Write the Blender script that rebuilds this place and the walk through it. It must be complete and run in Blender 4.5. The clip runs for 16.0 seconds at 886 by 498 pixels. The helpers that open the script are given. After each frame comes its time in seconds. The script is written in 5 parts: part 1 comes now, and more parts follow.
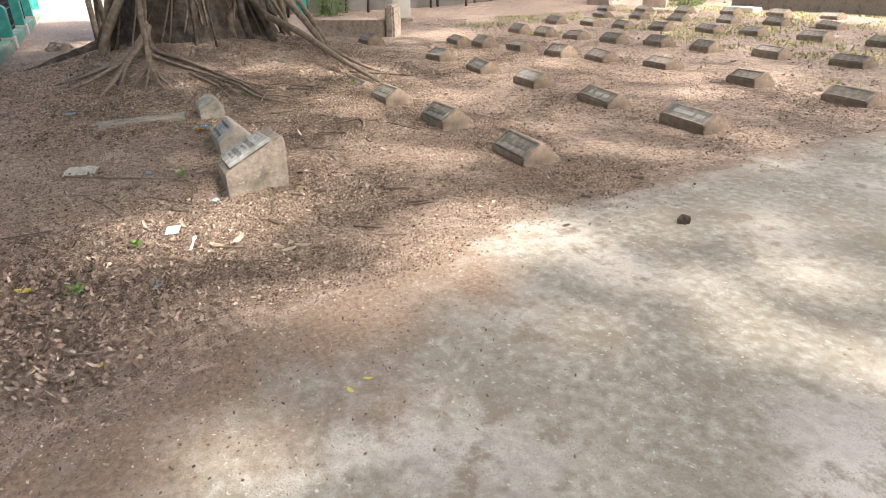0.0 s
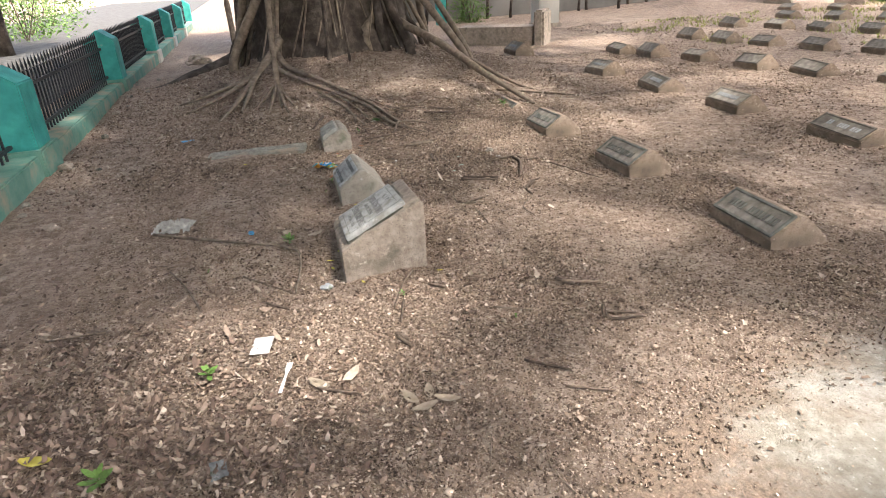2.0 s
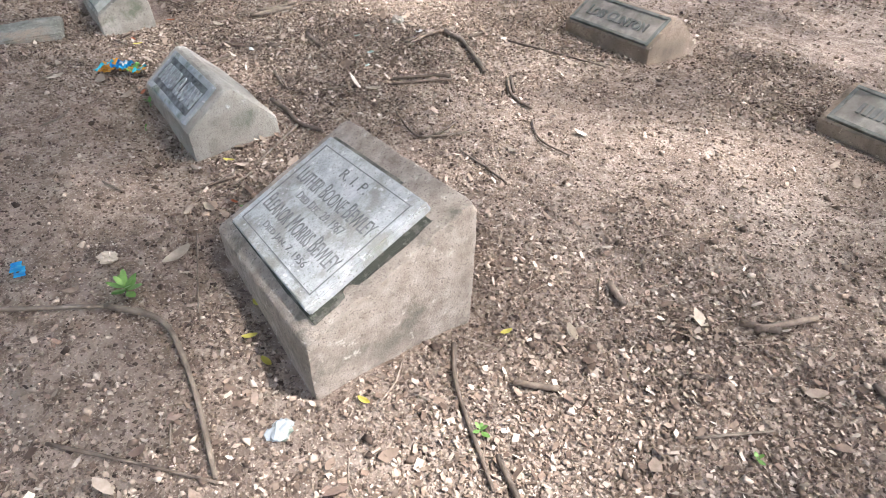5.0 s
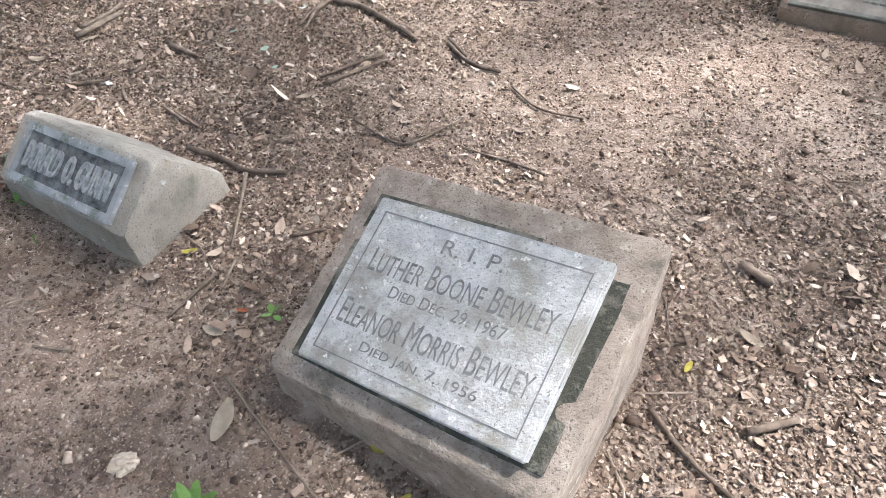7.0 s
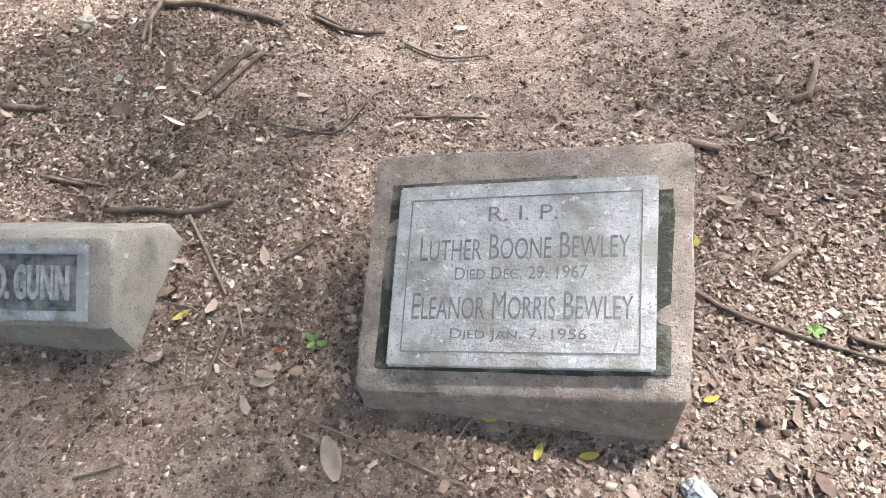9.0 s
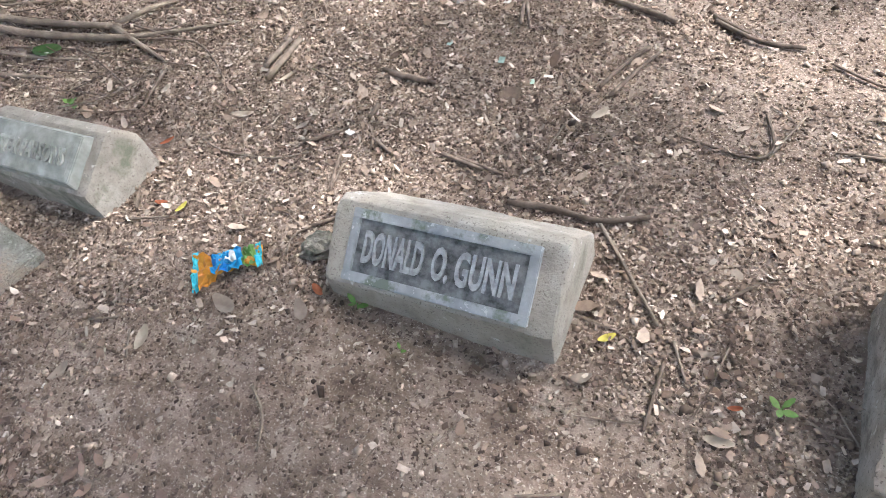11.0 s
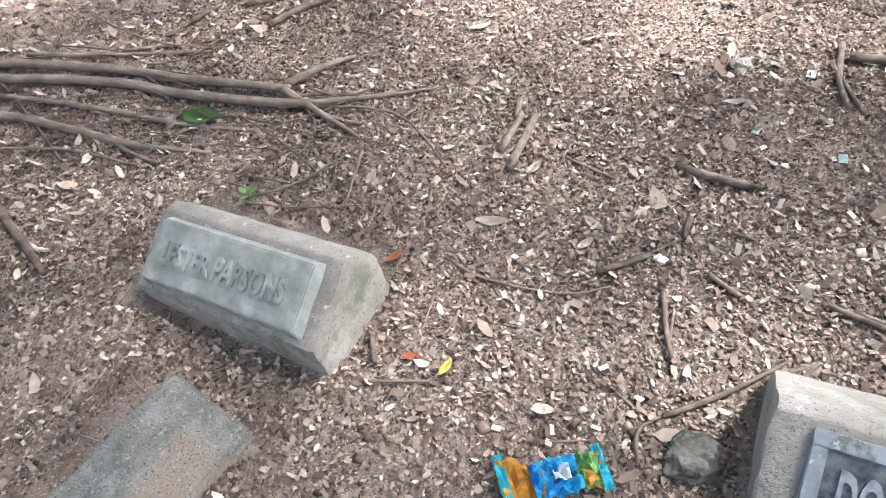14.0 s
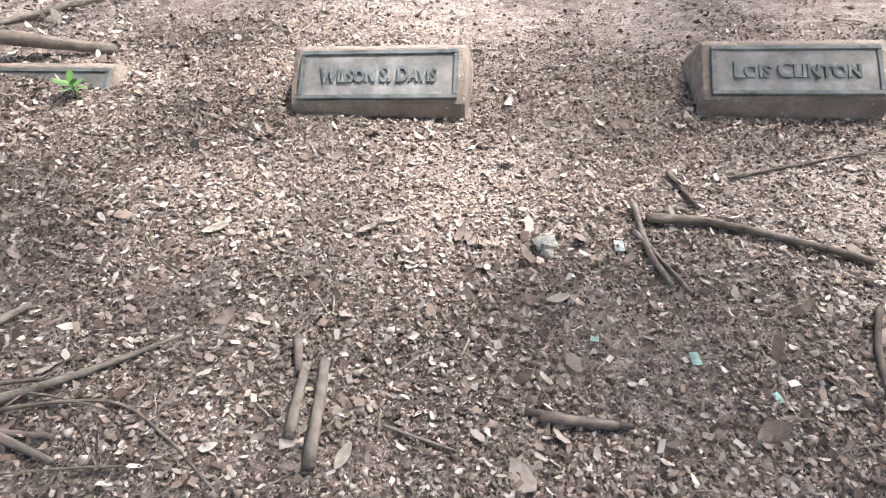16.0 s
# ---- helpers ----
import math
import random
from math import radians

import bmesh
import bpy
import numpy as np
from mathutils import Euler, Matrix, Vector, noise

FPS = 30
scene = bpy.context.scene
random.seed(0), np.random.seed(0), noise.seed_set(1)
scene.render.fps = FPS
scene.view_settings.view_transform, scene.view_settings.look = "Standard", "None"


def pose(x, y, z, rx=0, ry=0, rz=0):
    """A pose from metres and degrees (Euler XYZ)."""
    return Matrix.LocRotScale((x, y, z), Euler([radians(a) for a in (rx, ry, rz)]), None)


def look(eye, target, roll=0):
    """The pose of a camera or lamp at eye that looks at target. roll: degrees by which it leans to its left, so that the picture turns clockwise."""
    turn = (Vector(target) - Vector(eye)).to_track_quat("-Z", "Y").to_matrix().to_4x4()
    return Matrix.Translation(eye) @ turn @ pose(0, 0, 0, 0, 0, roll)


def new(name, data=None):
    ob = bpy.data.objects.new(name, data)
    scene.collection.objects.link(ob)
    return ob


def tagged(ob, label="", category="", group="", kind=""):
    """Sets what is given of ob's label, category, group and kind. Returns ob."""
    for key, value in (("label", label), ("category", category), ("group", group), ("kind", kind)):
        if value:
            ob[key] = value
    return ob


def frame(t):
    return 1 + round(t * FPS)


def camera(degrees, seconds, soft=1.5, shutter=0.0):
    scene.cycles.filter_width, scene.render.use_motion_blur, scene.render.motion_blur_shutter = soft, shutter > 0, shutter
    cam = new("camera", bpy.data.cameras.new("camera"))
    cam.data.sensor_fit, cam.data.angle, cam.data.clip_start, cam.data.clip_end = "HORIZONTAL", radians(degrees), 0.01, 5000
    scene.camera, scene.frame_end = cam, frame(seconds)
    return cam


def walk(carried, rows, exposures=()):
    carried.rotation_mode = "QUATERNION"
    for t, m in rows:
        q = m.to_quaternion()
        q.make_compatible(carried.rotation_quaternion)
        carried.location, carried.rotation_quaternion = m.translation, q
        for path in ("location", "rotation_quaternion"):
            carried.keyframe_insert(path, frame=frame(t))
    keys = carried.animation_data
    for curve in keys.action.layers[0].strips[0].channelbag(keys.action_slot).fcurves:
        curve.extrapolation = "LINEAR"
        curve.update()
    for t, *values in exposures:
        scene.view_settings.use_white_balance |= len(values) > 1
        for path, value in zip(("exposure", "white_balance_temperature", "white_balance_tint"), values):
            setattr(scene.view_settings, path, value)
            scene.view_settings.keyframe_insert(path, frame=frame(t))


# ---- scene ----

cam = camera(70.1, 16.0, soft=0.7)
PATH = [
    (0, (7.419, -2.84, 1.551), (5.8, -2.013, 0.715), -1.1),
    (0.5, (7.005, -2.595, 1.507), (5.331, -1.821, 0.733), 1.1),
    (1, (6.57, -2.529, 1.47), (4.84, -1.865, 0.719), 0.4),
    (1.5, (6.165, -2.536, 1.495), (4.476, -1.844, 0.677), -1.3),
    (2, (5.854, -2.506, 1.489), (4.089, -2.034, 0.676), -3.2),
    (2.5, (5.574, -2.481, 1.46), (3.84, -1.99, 0.595), -2.0),
    (3, (5.214, -2.525, 1.41), (3.597, -1.974, 0.371), -2.3),
    (3.5, (4.815, -2.521, 1.366), (3.16, -2.038, 0.351), -1.0),
    (4, (4.507, -2.505, 1.342), (2.905, -1.936, 0.287), -1.0),
    (4.2, (4.332, -2.551, 1.297), (2.812, -1.837, 0.211), 1.3),
    (6.3, (3.125, -2.599, 1.156), (2.181, -1.513, -0.233), -4.6),
    (6.5, (3.073, -2.636, 1.171), (2.201, -1.51, -0.233), -4.3),
    (7, (2.888, -2.655, 1.16), (2.114, -1.46, -0.244), -3.6),
    (7.5, (2.751, -2.654, 1.183), (2.111, -1.539, -0.348), -6.1),
    (8, (2.687, -2.669, 1.233), (2.353, -1.354, -0.236), -7.0),
    (8.5, (2.597, -2.724, 1.261), (2.376, -1.47, -0.281), -7.5),
    (9, (2.491, -2.762, 1.246), (2.227, -1.526, -0.304), -8.4),
    (9.5, (2.337, -2.786, 1.244), (1.959, -1.614, -0.332), -8.1),
    (10, (2.06, -2.756, 1.257), (1.474, -1.618, -0.28), -13.4),
    (10.2, (1.991, -2.771, 1.268), (1.331, -1.655, -0.255), -13.9),
    (12.3, (1.435, -2.753, 1.247), (0.727, -1.694, -0.295), -12.4),
    (12.5, (1.376, -2.753, 1.238), (0.662, -1.707, -0.31), -12.6),
    (13, (1.111, -2.654, 1.212), (0.341, -1.61, -0.31), -13.3),
    (13.5, (0.968, -2.596, 1.193), (0.193, -1.583, -0.347), -10.2),
    (14, (0.799, -2.523, 1.143), (0.053, -1.375, -0.316), -11.0),
    (14.5, (0.7, -2.431, 1.125), (0.266, -1.118, -0.32), -8.4),
    (15, (0.618, -2.263, 1.108), (0.271, -0.895, -0.309), -6.0),
    (15.5, (0.581, -2.099, 1.112), (0.34, -0.685, -0.282), -3.6),
    (16, (0.546, -1.904, 1.1), (0.494, -0.417, -0.236), -0.6),
]
walk(cam, [(t, look(eye, target, roll)) for t, eye, target, roll in PATH],
     [(0, 2.6, 7000, 11), (0.5, 2.42, 7000, 11), (2.5, 2.42, 6600, 10), (3.5, 2.8, 6100, 10), (6.3, 3.06, 6100, 10), (8.5, 3.02, 6150, 10), (10, 3.18, 6200, 10), (12.3, 3.36, 6000, 10), (14.5, 3.38, 5900, 10), (16, 3.18, 5800, 9)])

# ---- light ----
SUN_EL, SUN_AZ = radians(60), radians(40)          # azimuth from +x towards +y
SUN_DIR = Vector((math.cos(SUN_EL) * math.cos(SUN_AZ), math.cos(SUN_EL) * math.sin(SUN_AZ), math.sin(SUN_EL)))
world = bpy.data.worlds.new("sky")
scene.world = world
world.use_nodes = True
wn = world.node_tree
sky = wn.nodes.new("ShaderNodeTexSky")
sky.sky_type, sky.sun_disc = "NISHITA", False
sky.sun_elevation, sky.sun_rotation = SUN_EL, radians(90) - SUN_AZ
sky.air_density, sky.dust_density, sky.ozone_density = 1.0, 6.0, 1.0
wn.links.new(sky.outputs[0], wn.nodes["Background"].inputs[0])
wn.nodes["Background"].inputs[1].default_value = 0.15
sun = new("sun", bpy.data.lights.new("sun", "SUN"))
sun.data.energy, sun.data.angle, sun.data.color = 1.75, radians(3.3), (1.0, 0.96, 0.91)
sun.matrix_world = look(SUN_DIR * 40, (0, 0, 0))


# ---- materials ----
def material(name, ramp, scale=8.0, detail=6.0, rough=0.9, bump=0.3, bump_scale=60.0, bump_depth=0.01, stain=None, stain_scale=1.5,
             stain_at=(0.5, 0.65), fleck=None, fleck_scale=120.0, fleck_at=0.62, island=None, random_value=0.0, metallic=0.0, drift=None, speck=None, mould=None, mould_scale=5.0, mould_at=(0.5, 0.62)):
    """Noise colour ramp, optional large stains, fine flecks, per-island colours and bump."""
    m = bpy.data.materials.new(name)
    m.use_nodes = True
    nt = m.node_tree
    b = nt.nodes["Principled BSDF"]
    b.inputs["Roughness"].default_value = rough
    b.inputs["Metallic"].default_value = metallic
    b.inputs["Specular IOR Level"].default_value = 0.25
    co = nt.nodes.new("ShaderNodeTexCoord")

    def noise_node(s, d=4.0, r=0.6):
        n = nt.nodes.new("ShaderNodeTexNoise")
        n.inputs["Scale"].default_value, n.inputs["Detail"].default_value, n.inputs["Roughness"].default_value = s, d, r
        nt.links.new(co.outputs["Object"], n.inputs["Vector"])
        return n

    def ramp_node(stops, source):
        r = nt.nodes.new("ShaderNodeValToRGB")
        els = r.color_ramp.elements
        while len(els) < len(stops):
            els.new(0.5)
        for e, (at, c) in zip(els, stops):
            e.position, e.color = at, (*c, 1) if len(c) == 3 else c
        nt.links.new(source, r.inputs[0])
        return r

    def mix(a, c, fac):
        x = nt.nodes.new("ShaderNodeMix")
        x.data_type = "RGBA"
        nt.links.new(fac, x.inputs[0])
        nt.links.new(a, x.inputs[6])
        nt.links.new(c, x.inputs[7])
        return x.outputs[2]

    if island:
        g = nt.nodes.new("ShaderNodeNewGeometry")
        col = ramp_node(island, g.outputs["Random Per Island"]).outputs[0]
        n = noise_node(scale, detail)
        grey = ramp_node([(0.3, (0.72, 0.72, 0.72)), (0.7, (1.15, 1.15, 1.15))], n.outputs["Fac"])
        x = nt.nodes.new("ShaderNodeMix")
        x.data_type, x.blend_type = "RGBA", "MULTIPLY"
        x.inputs[0].default_value = 1.0
        nt.links.new(col, x.inputs[6])
        nt.links.new(grey.outputs[0], x.inputs[7])
        col = x.outputs[2]
    else:
        n = noise_node(scale, detail)
        col = ramp_node(ramp, n.outputs["Fac"]).outputs[0]
    if stain:
        s = noise_node(stain_scale, 5.0, 0.65)
        f = ramp_node([(stain_at[0], (0, 0, 0)), (stain_at[1], (1, 1, 1))], s.outputs["Fac"])
        flat = nt.nodes.new("ShaderNodeRGB")
        flat.outputs[0].default_value = (*stain, 1)
        col = mix(col, flat.outputs[0], f.outputs[0])
    if mould:
        s = noise_node(mould_scale, 9.0, 0.72)
        f = ramp_node([(mould_at[0], (0, 0, 0)), (mould_at[1], (1, 1, 1))], s.outputs["Fac"])
        flat = nt.nodes.new("ShaderNodeRGB")
        flat.outputs[0].default_value = (*mould, 1)
        col = mix(col, flat.outputs[0], f.outputs[0])
    if fleck:
        s = noise_node(fleck_scale, 3.0, 0.7)
        f = ramp_node([(fleck_at, (0, 0, 0)), (fleck_at + 0.05, (1, 1, 1))], s.outputs["Fac"])
        flat = nt.nodes.new("ShaderNodeRGB")
        flat.outputs[0].default_value = (*fleck, 1)
        col = mix(col, flat.outputs[0], f.outputs[0])
    if speck:
        s = noise_node(170.0, 2.0, 0.6)
        f = ramp_node([(0.6, (0, 0, 0)), (0.66, (1, 1, 1))], s.outputs["Fac"])
        flat = nt.nodes.new("ShaderNodeRGB")
        flat.outputs[0].default_value = (*speck, 1)
        col = mix(col, flat.outputs[0], f.outputs[0])
    if drift:
        at = nt.nodes.new("ShaderNodeAttribute")
        at.attribute_name = "soil_drift"
        s = noise_node(3.5, 8.0, 0.7)
        ad = nt.nodes.new("ShaderNodeMath")
        ad.operation = "ADD"
        nt.links.new(at.outputs["Fac"], ad.inputs[0])
        nt.links.new(s.outputs["Fac"], ad.inputs[1])
        f = ramp_node([(0.68, (0, 0, 0)), (0.98, (1, 1, 1))], ad.outputs[0])
        crumb = ramp_node([(0.32, tuple(0.55 * c for c in drift)), (0.5, drift), (0.68, tuple(1.6 * c for c in drift))], noise_node(38.0, 8.0, 0.75).outputs["Fac"])
        col = mix(col, crumb.outputs[0], f.outputs[0])
    if random_value:
        o = nt.nodes.new("ShaderNodeObjectInfo")
        mr = nt.nodes.new("ShaderNodeMapRange")
        mr.inputs[3].default_value, mr.inputs[4].default_value = 1 - random_value, 1 + random_value
        nt.links.new(o.outputs["Random"], mr.inputs[0])
        hs = nt.nodes.new("ShaderNodeHueSaturation")
        nt.links.new(mr.outputs[0], hs.inputs["Value"])
        nt.links.new(col, hs.inputs["Color"])
        col = hs.outputs[0]
    nt.links.new(col, b.inputs["Base Color"])
    if bump:
        h = noise_node(bump_scale, 5.0, 0.7)
        bn = nt.nodes.new("ShaderNodeBump")
        bn.inputs["Strength"].default_value, bn.inputs["Distance"].default_value = bump, bump_depth
        nt.links.new(h.outputs["Fac"], bn.inputs["Height"])
        nt.links.new(bn.outputs[0], b.inputs["Normal"])
    return m


SOIL = material("soil", [(0.28, (0.153, 0.107, 0.0819)), (0.5, (0.289, 0.218, 0.172)), (0.72, (0.454, 0.363, 0.298))], 14.0, 14, 0.95, 1.0, 75, 0.03,
                stain=(0.454, 0.366, 0.304), stain_scale=0.9, stain_at=(0.54, 0.76), fleck=(0.14, 0.1, 0.0795), fleck_scale=60, fleck_at=0.56, speck=(0.54, 0.457, 0.385),
                mould=(0.13, 0.0889, 0.0665), mould_scale=5.5, mould_at=(0.52, 0.66))
CONCRETE_ROAD = material("worn_concrete", [(0.3, (0.2, 0.182, 0.148)), (0.5, (0.29, 0.268, 0.228)), (0.7, (0.43, 0.405, 0.365))], 16.0, 15, 0.85, 0.8, 90, 0.012,
                         stain=(0.52, 0.495, 0.465), stain_scale=1.3, stain_at=(0.5, 0.62), mould=(0.235, 0.208, 0.168), mould_scale=2.6, mould_at=(0.5, 0.6), fleck=(0.5, 0.475, 0.44), fleck_scale=34, fleck_at=0.62,
                         drift=(0.2, 0.15, 0.115), speck=(0.18, 0.16, 0.13))
CONCRETE = material("weathered_concrete", [(0.3, (0.226, 0.187, 0.154)), (0.5, (0.319, 0.268, 0.224)), (0.7, (0.408, 0.346, 0.293))], 22.0, 10, 0.92, 0.8, 150, 0.008,
                    stain=(0.169, 0.145, 0.117), stain_scale=5.0, stain_at=(0.54, 0.72), fleck=(0.443, 0.388, 0.331), fleck_scale=24, fleck_at=0.62, random_value=0.1, mould=(0.142, 0.125, 0.101), mould_scale=7.0, mould_at=(0.54, 0.66), speck=(0.169, 0.139, 0.114))
CONCRETE_DARK = material("mossy_concrete", [(0.3, (0.19, 0.175, 0.148)), (0.5, (0.28, 0.255, 0.22)), (0.7, (0.38, 0.345, 0.3))], 16.0, 10, 0.95, 0.9, 110, 0.01,
                         stain=(0.06, 0.061, 0.049), stain_scale=8.0, stain_at=(0.38, 0.52), fleck=(0.13, 0.132, 0.105), fleck_scale=40, fleck_at=0.56, random_value=0.1)
STONE_PLATE = material("grey_stone_plate", [(0.3, (0.301, 0.302, 0.297)), (0.5, (0.417, 0.421, 0.416)), (0.7, (0.533, 0.534, 0.531))], 26.0, 10, 0.8, 0.7, 130, 0.006,
                       stain=(0.291, 0.285, 0.252), stain_scale=9.0, stain_at=(0.5, 0.62), fleck=(0.563, 0.558, 0.544), fleck_scale=38, fleck_at=0.63, speck=(0.242, 0.236, 0.215), mould=(0.21, 0.2, 0.175), mould_scale=5.0, mould_at=(0.52, 0.64))
MOSSY_PANEL = material("grey_green_panel", [(0.3, (0.15, 0.156, 0.138)), (0.5, (0.234, 0.24, 0.216)), (0.7, (0.348, 0.354, 0.324))], 16.0, 8, 0.85, 0.4, 150, 0.004, random_value=0.25)
BROWN_PANEL = material("brown_grey_panel", [(0.3, (0.11, 0.1, 0.085)), (0.5, (0.18, 0.165, 0.145)), (0.7, (0.27, 0.25, 0.225))], 14.0, 8, 0.9, 0.4, 120, 0.005, random_value=0.3)
STONE_PANEL = material("dark_recessed_panel", [(0.35, (0.045, 0.048, 0.048)), (0.65, (0.17, 0.178, 0.18))], 30.0, 6, 0.9, 0.5, 150, 0.004)
STONE_FRAME = material("grey_marble_frame", [(0.3, (0.17, 0.185, 0.195)), (0.5, (0.26, 0.275, 0.285)), (0.7, (0.36, 0.375, 0.38))], 12.0, 8, 0.75, 0.3, 150, 0.004,
                       stain=(0.14, 0.16, 0.13), stain_scale=10.0, stain_at=(0.54, 0.62), fleck=(0.4, 0.41, 0.41), fleck_scale=45, fleck_at=0.61, random_value=0.15)
MARBLE_BROWN = material("brown_grey_marble", [(0.3, (0.09, 0.092, 0.0821)), (0.5, (0.143, 0.146, 0.133)), (0.7, (0.21, 0.214, 0.196))], 12.0, 8, 0.8, 0.4, 150, 0.004,
                        stain=(0.075, 0.0796, 0.0646), stain_scale=9.0, stain_at=(0.52, 0.66), random_value=0.15)
# incised grooves drawn as raised strokes, their darkness put into the colour
GROOVE_DARK = material("dark_groove_stroke", [(0.3, (0.115, 0.115, 0.11)), (0.7, (0.23, 0.23, 0.225))], 60, 4, 0.95, 0)
LETTER = material("raised_letter", [(0.3, (0.169, 0.179, 0.185)), (0.7, (0.325, 0.345, 0.354))], 60, 4, 0.8, 0)
BARK = material("grey_brown_bark", [(0.3, (0.0308, 0.0238, 0.0194)), (0.5, (0.066, 0.0528, 0.044)), (0.72, (0.141, 0.119, 0.101))], 7.0, 9, 0.95, 0.8, 35, 0.03)
ROOT = material("pale_root_bark", [(0.3, (0.101, 0.078, 0.0585)), (0.6, (0.203, 0.164, 0.129)), (0.8, (0.289, 0.242, 0.195))], 14.0, 8, 0.95, 0.7, 60, 0.012)
TWIG = material("dry_twig", [(0.3, (0.06, 0.044, 0.034)), (0.7, (0.18, 0.14, 0.11))], 25.0, 6, 0.95, 0.6, 120, 0.006, random_value=0.3)
TEAL = material("teal_paint", [(0.3, (0.02, 0.2, 0.19)), (0.7, (0.05, 0.34, 0.31))], 6.0, 8, 0.6, 0.35, 50, 0.008,
                stain=(0.3, 0.33, 0.28), stain_scale=3.0, stain_at=(0.62, 0.72))
TEAL_FADED = material("faded_teal_plaster", [(0.3, (0.07, 0.2, 0.165)), (0.7, (0.17, 0.28, 0.23))], 5.0, 8, 0.9, 0.35, 50, 0.008,
                      stain=(0.3, 0.26, 0.2), stain_scale=2.0, stain_at=(0.5, 0.65))
IRON = material("black_iron", [(0.3, (0.015, 0.016, 0.02)), (0.7, (0.04, 0.042, 0.048))], 20, 4, 0.5, 0.2, 80, 0.002, metallic=0.3)
PLASTER = material("pale_plaster", [(0.3, (0.4, 0.384, 0.352)), (0.7, (0.544, 0.528, 0.488))], 1.5, 8, 0.9, 0.3, 30, 0.01,
                   stain=(0.272, 0.24, 0.2), stain_scale=0.7, stain_at=(0.55, 0.75))
GREY_WALL = material("grey_wall", [(0.3, (0.135, 0.131, 0.124)), (0.7, (0.24, 0.232, 0.221))], 1.0, 8, 0.95, 0.4, 20, 0.02,
                     stain=(0.15, 0.139, 0.124), stain_scale=0.5, stain_at=(0.5, 0.7))
WHITE = material("white_plastic", [(0.3, (0.72, 0.72, 0.7)), (0.7, (0.85, 0.85, 0.83))], 30, 4, 0.5, 0.1, 90, 0.002)
LITTER = material("fallen_leaves", [], 60, 4, 0.85, 0, island=[(0.0, (0.12, 0.083, 0.06)), (0.4, (0.235, 0.175, 0.133)), (0.75, (0.35, 0.28, 0.223)), (0.92, (0.47, 0.395, 0.322)), (1.0, (0.64, 0.555, 0.465))])
MULCH = material("leaf_mulch", [], 60, 4, 0.95, 0, island=[(0.0, (0.0773, 0.0528, 0.0399)), (0.4, (0.174, 0.122, 0.0914)), (0.75, (0.321, 0.244, 0.189)), (0.96, (0.489, 0.405, 0.335)), (1.0, (0.67, 0.579, 0.489))])
MULCH_DARK = material("dark_leaf_mulch", [], 60, 4, 0.95, 0, island=[(0.0, (0.045, 0.03, 0.023)), (0.4, (0.145, 0.102, 0.077)), (0.8, (0.3, 0.232, 0.184)), (0.97, (0.41, 0.335, 0.275)), (1.0, (0.55, 0.47, 0.4))])
CRUMB = material("soil_crumbs", [], 90, 4, 0.97, 0, island=[(0.0, (0.05, 0.034, 0.026)), (0.4, (0.175, 0.126, 0.095)), (0.8, (0.37, 0.288, 0.226)), (1.0, (0.53, 0.435, 0.352))])
DRIFT_LEAF = material("brown_drift_leaves", [], 60, 4, 0.85, 0, island=[(0.0, (0.066, 0.044, 0.0341)), (0.5, (0.176, 0.123, 0.0968)), (0.88, (0.286, 0.217, 0.171)), (1.0, (0.495, 0.413, 0.336))])
SLAB = material("speckled_slab_concrete", [(0.3, (0.144, 0.144, 0.116)), (0.5, (0.233, 0.227, 0.194)), (0.7, (0.344, 0.332, 0.294))], 18.0, 12, 0.95, 1.0, 120, 0.012,
                stain=(0.332, 0.26, 0.199), stain_scale=3.0, stain_at=(0.54, 0.64), fleck=(0.399, 0.387, 0.344), fleck_scale=90, fleck_at=0.6, speck=(0.111, 0.111, 0.0886))
MOSS_CONCRETE = material("moss_tinted_concrete", [(0.3, (0.19, 0.173, 0.143)), (0.5, (0.285, 0.257, 0.22)), (0.7, (0.389, 0.353, 0.308))], 9.0, 9, 0.92, 0.6, 120, 0.007,
                         stain=(0.152, 0.153, 0.114), stain_scale=8.0, stain_at=(0.52, 0.66), fleck=(0.475, 0.437, 0.378), fleck_scale=26, fleck_at=0.64, speck=(0.162, 0.146, 0.119))
BROWN_CONCRETE = material("brown_weathered_concrete", [(0.3, (0.182, 0.139, 0.104)), (0.5, (0.268, 0.208, 0.16)), (0.7, (0.376, 0.299, 0.233))], 20.0, 10, 0.92, 0.8, 150, 0.008,
                          stain=(0.148, 0.118, 0.0902), stain_scale=5.0, stain_at=(0.52, 0.7), fleck=(0.456, 0.371, 0.294), fleck_scale=24, fleck_at=0.63, random_value=0.14, speck=(0.148, 0.118, 0.0902))
BEIGE_CONCRETE = material("beige_concrete", [(0.3, (0.202, 0.182, 0.154)), (0.5, (0.283, 0.259, 0.224)), (0.7, (0.365, 0.339, 0.298))], 12.0, 10, 0.92, 0.7, 130, 0.007,
                          stain=(0.162, 0.155, 0.126), stain_scale=6.0, stain_at=(0.55, 0.7), fleck=(0.453, 0.444, 0.41), fleck_scale=14, fleck_at=0.64, speck=(0.162, 0.147, 0.122))
GREEN = material("fresh_leaf", [], 60, 4, 0.5, 0, island=[(0.0, (0.06, 0.13, 0.03)), (1.0, (0.17, 0.29, 0.07))])
GRASS = material("yellow_green_grass", [], 60, 4, 0.8, 0, island=[(0.0, (0.16, 0.2, 0.05)), (1.0, (0.4, 0.4, 0.14))])
CROWN = material("crown_leaf", [], 20, 4, 0.6, 0, island=[(0.0, (0.03, 0.08, 0.02)), (1.0, (0.09, 0.17, 0.05))])
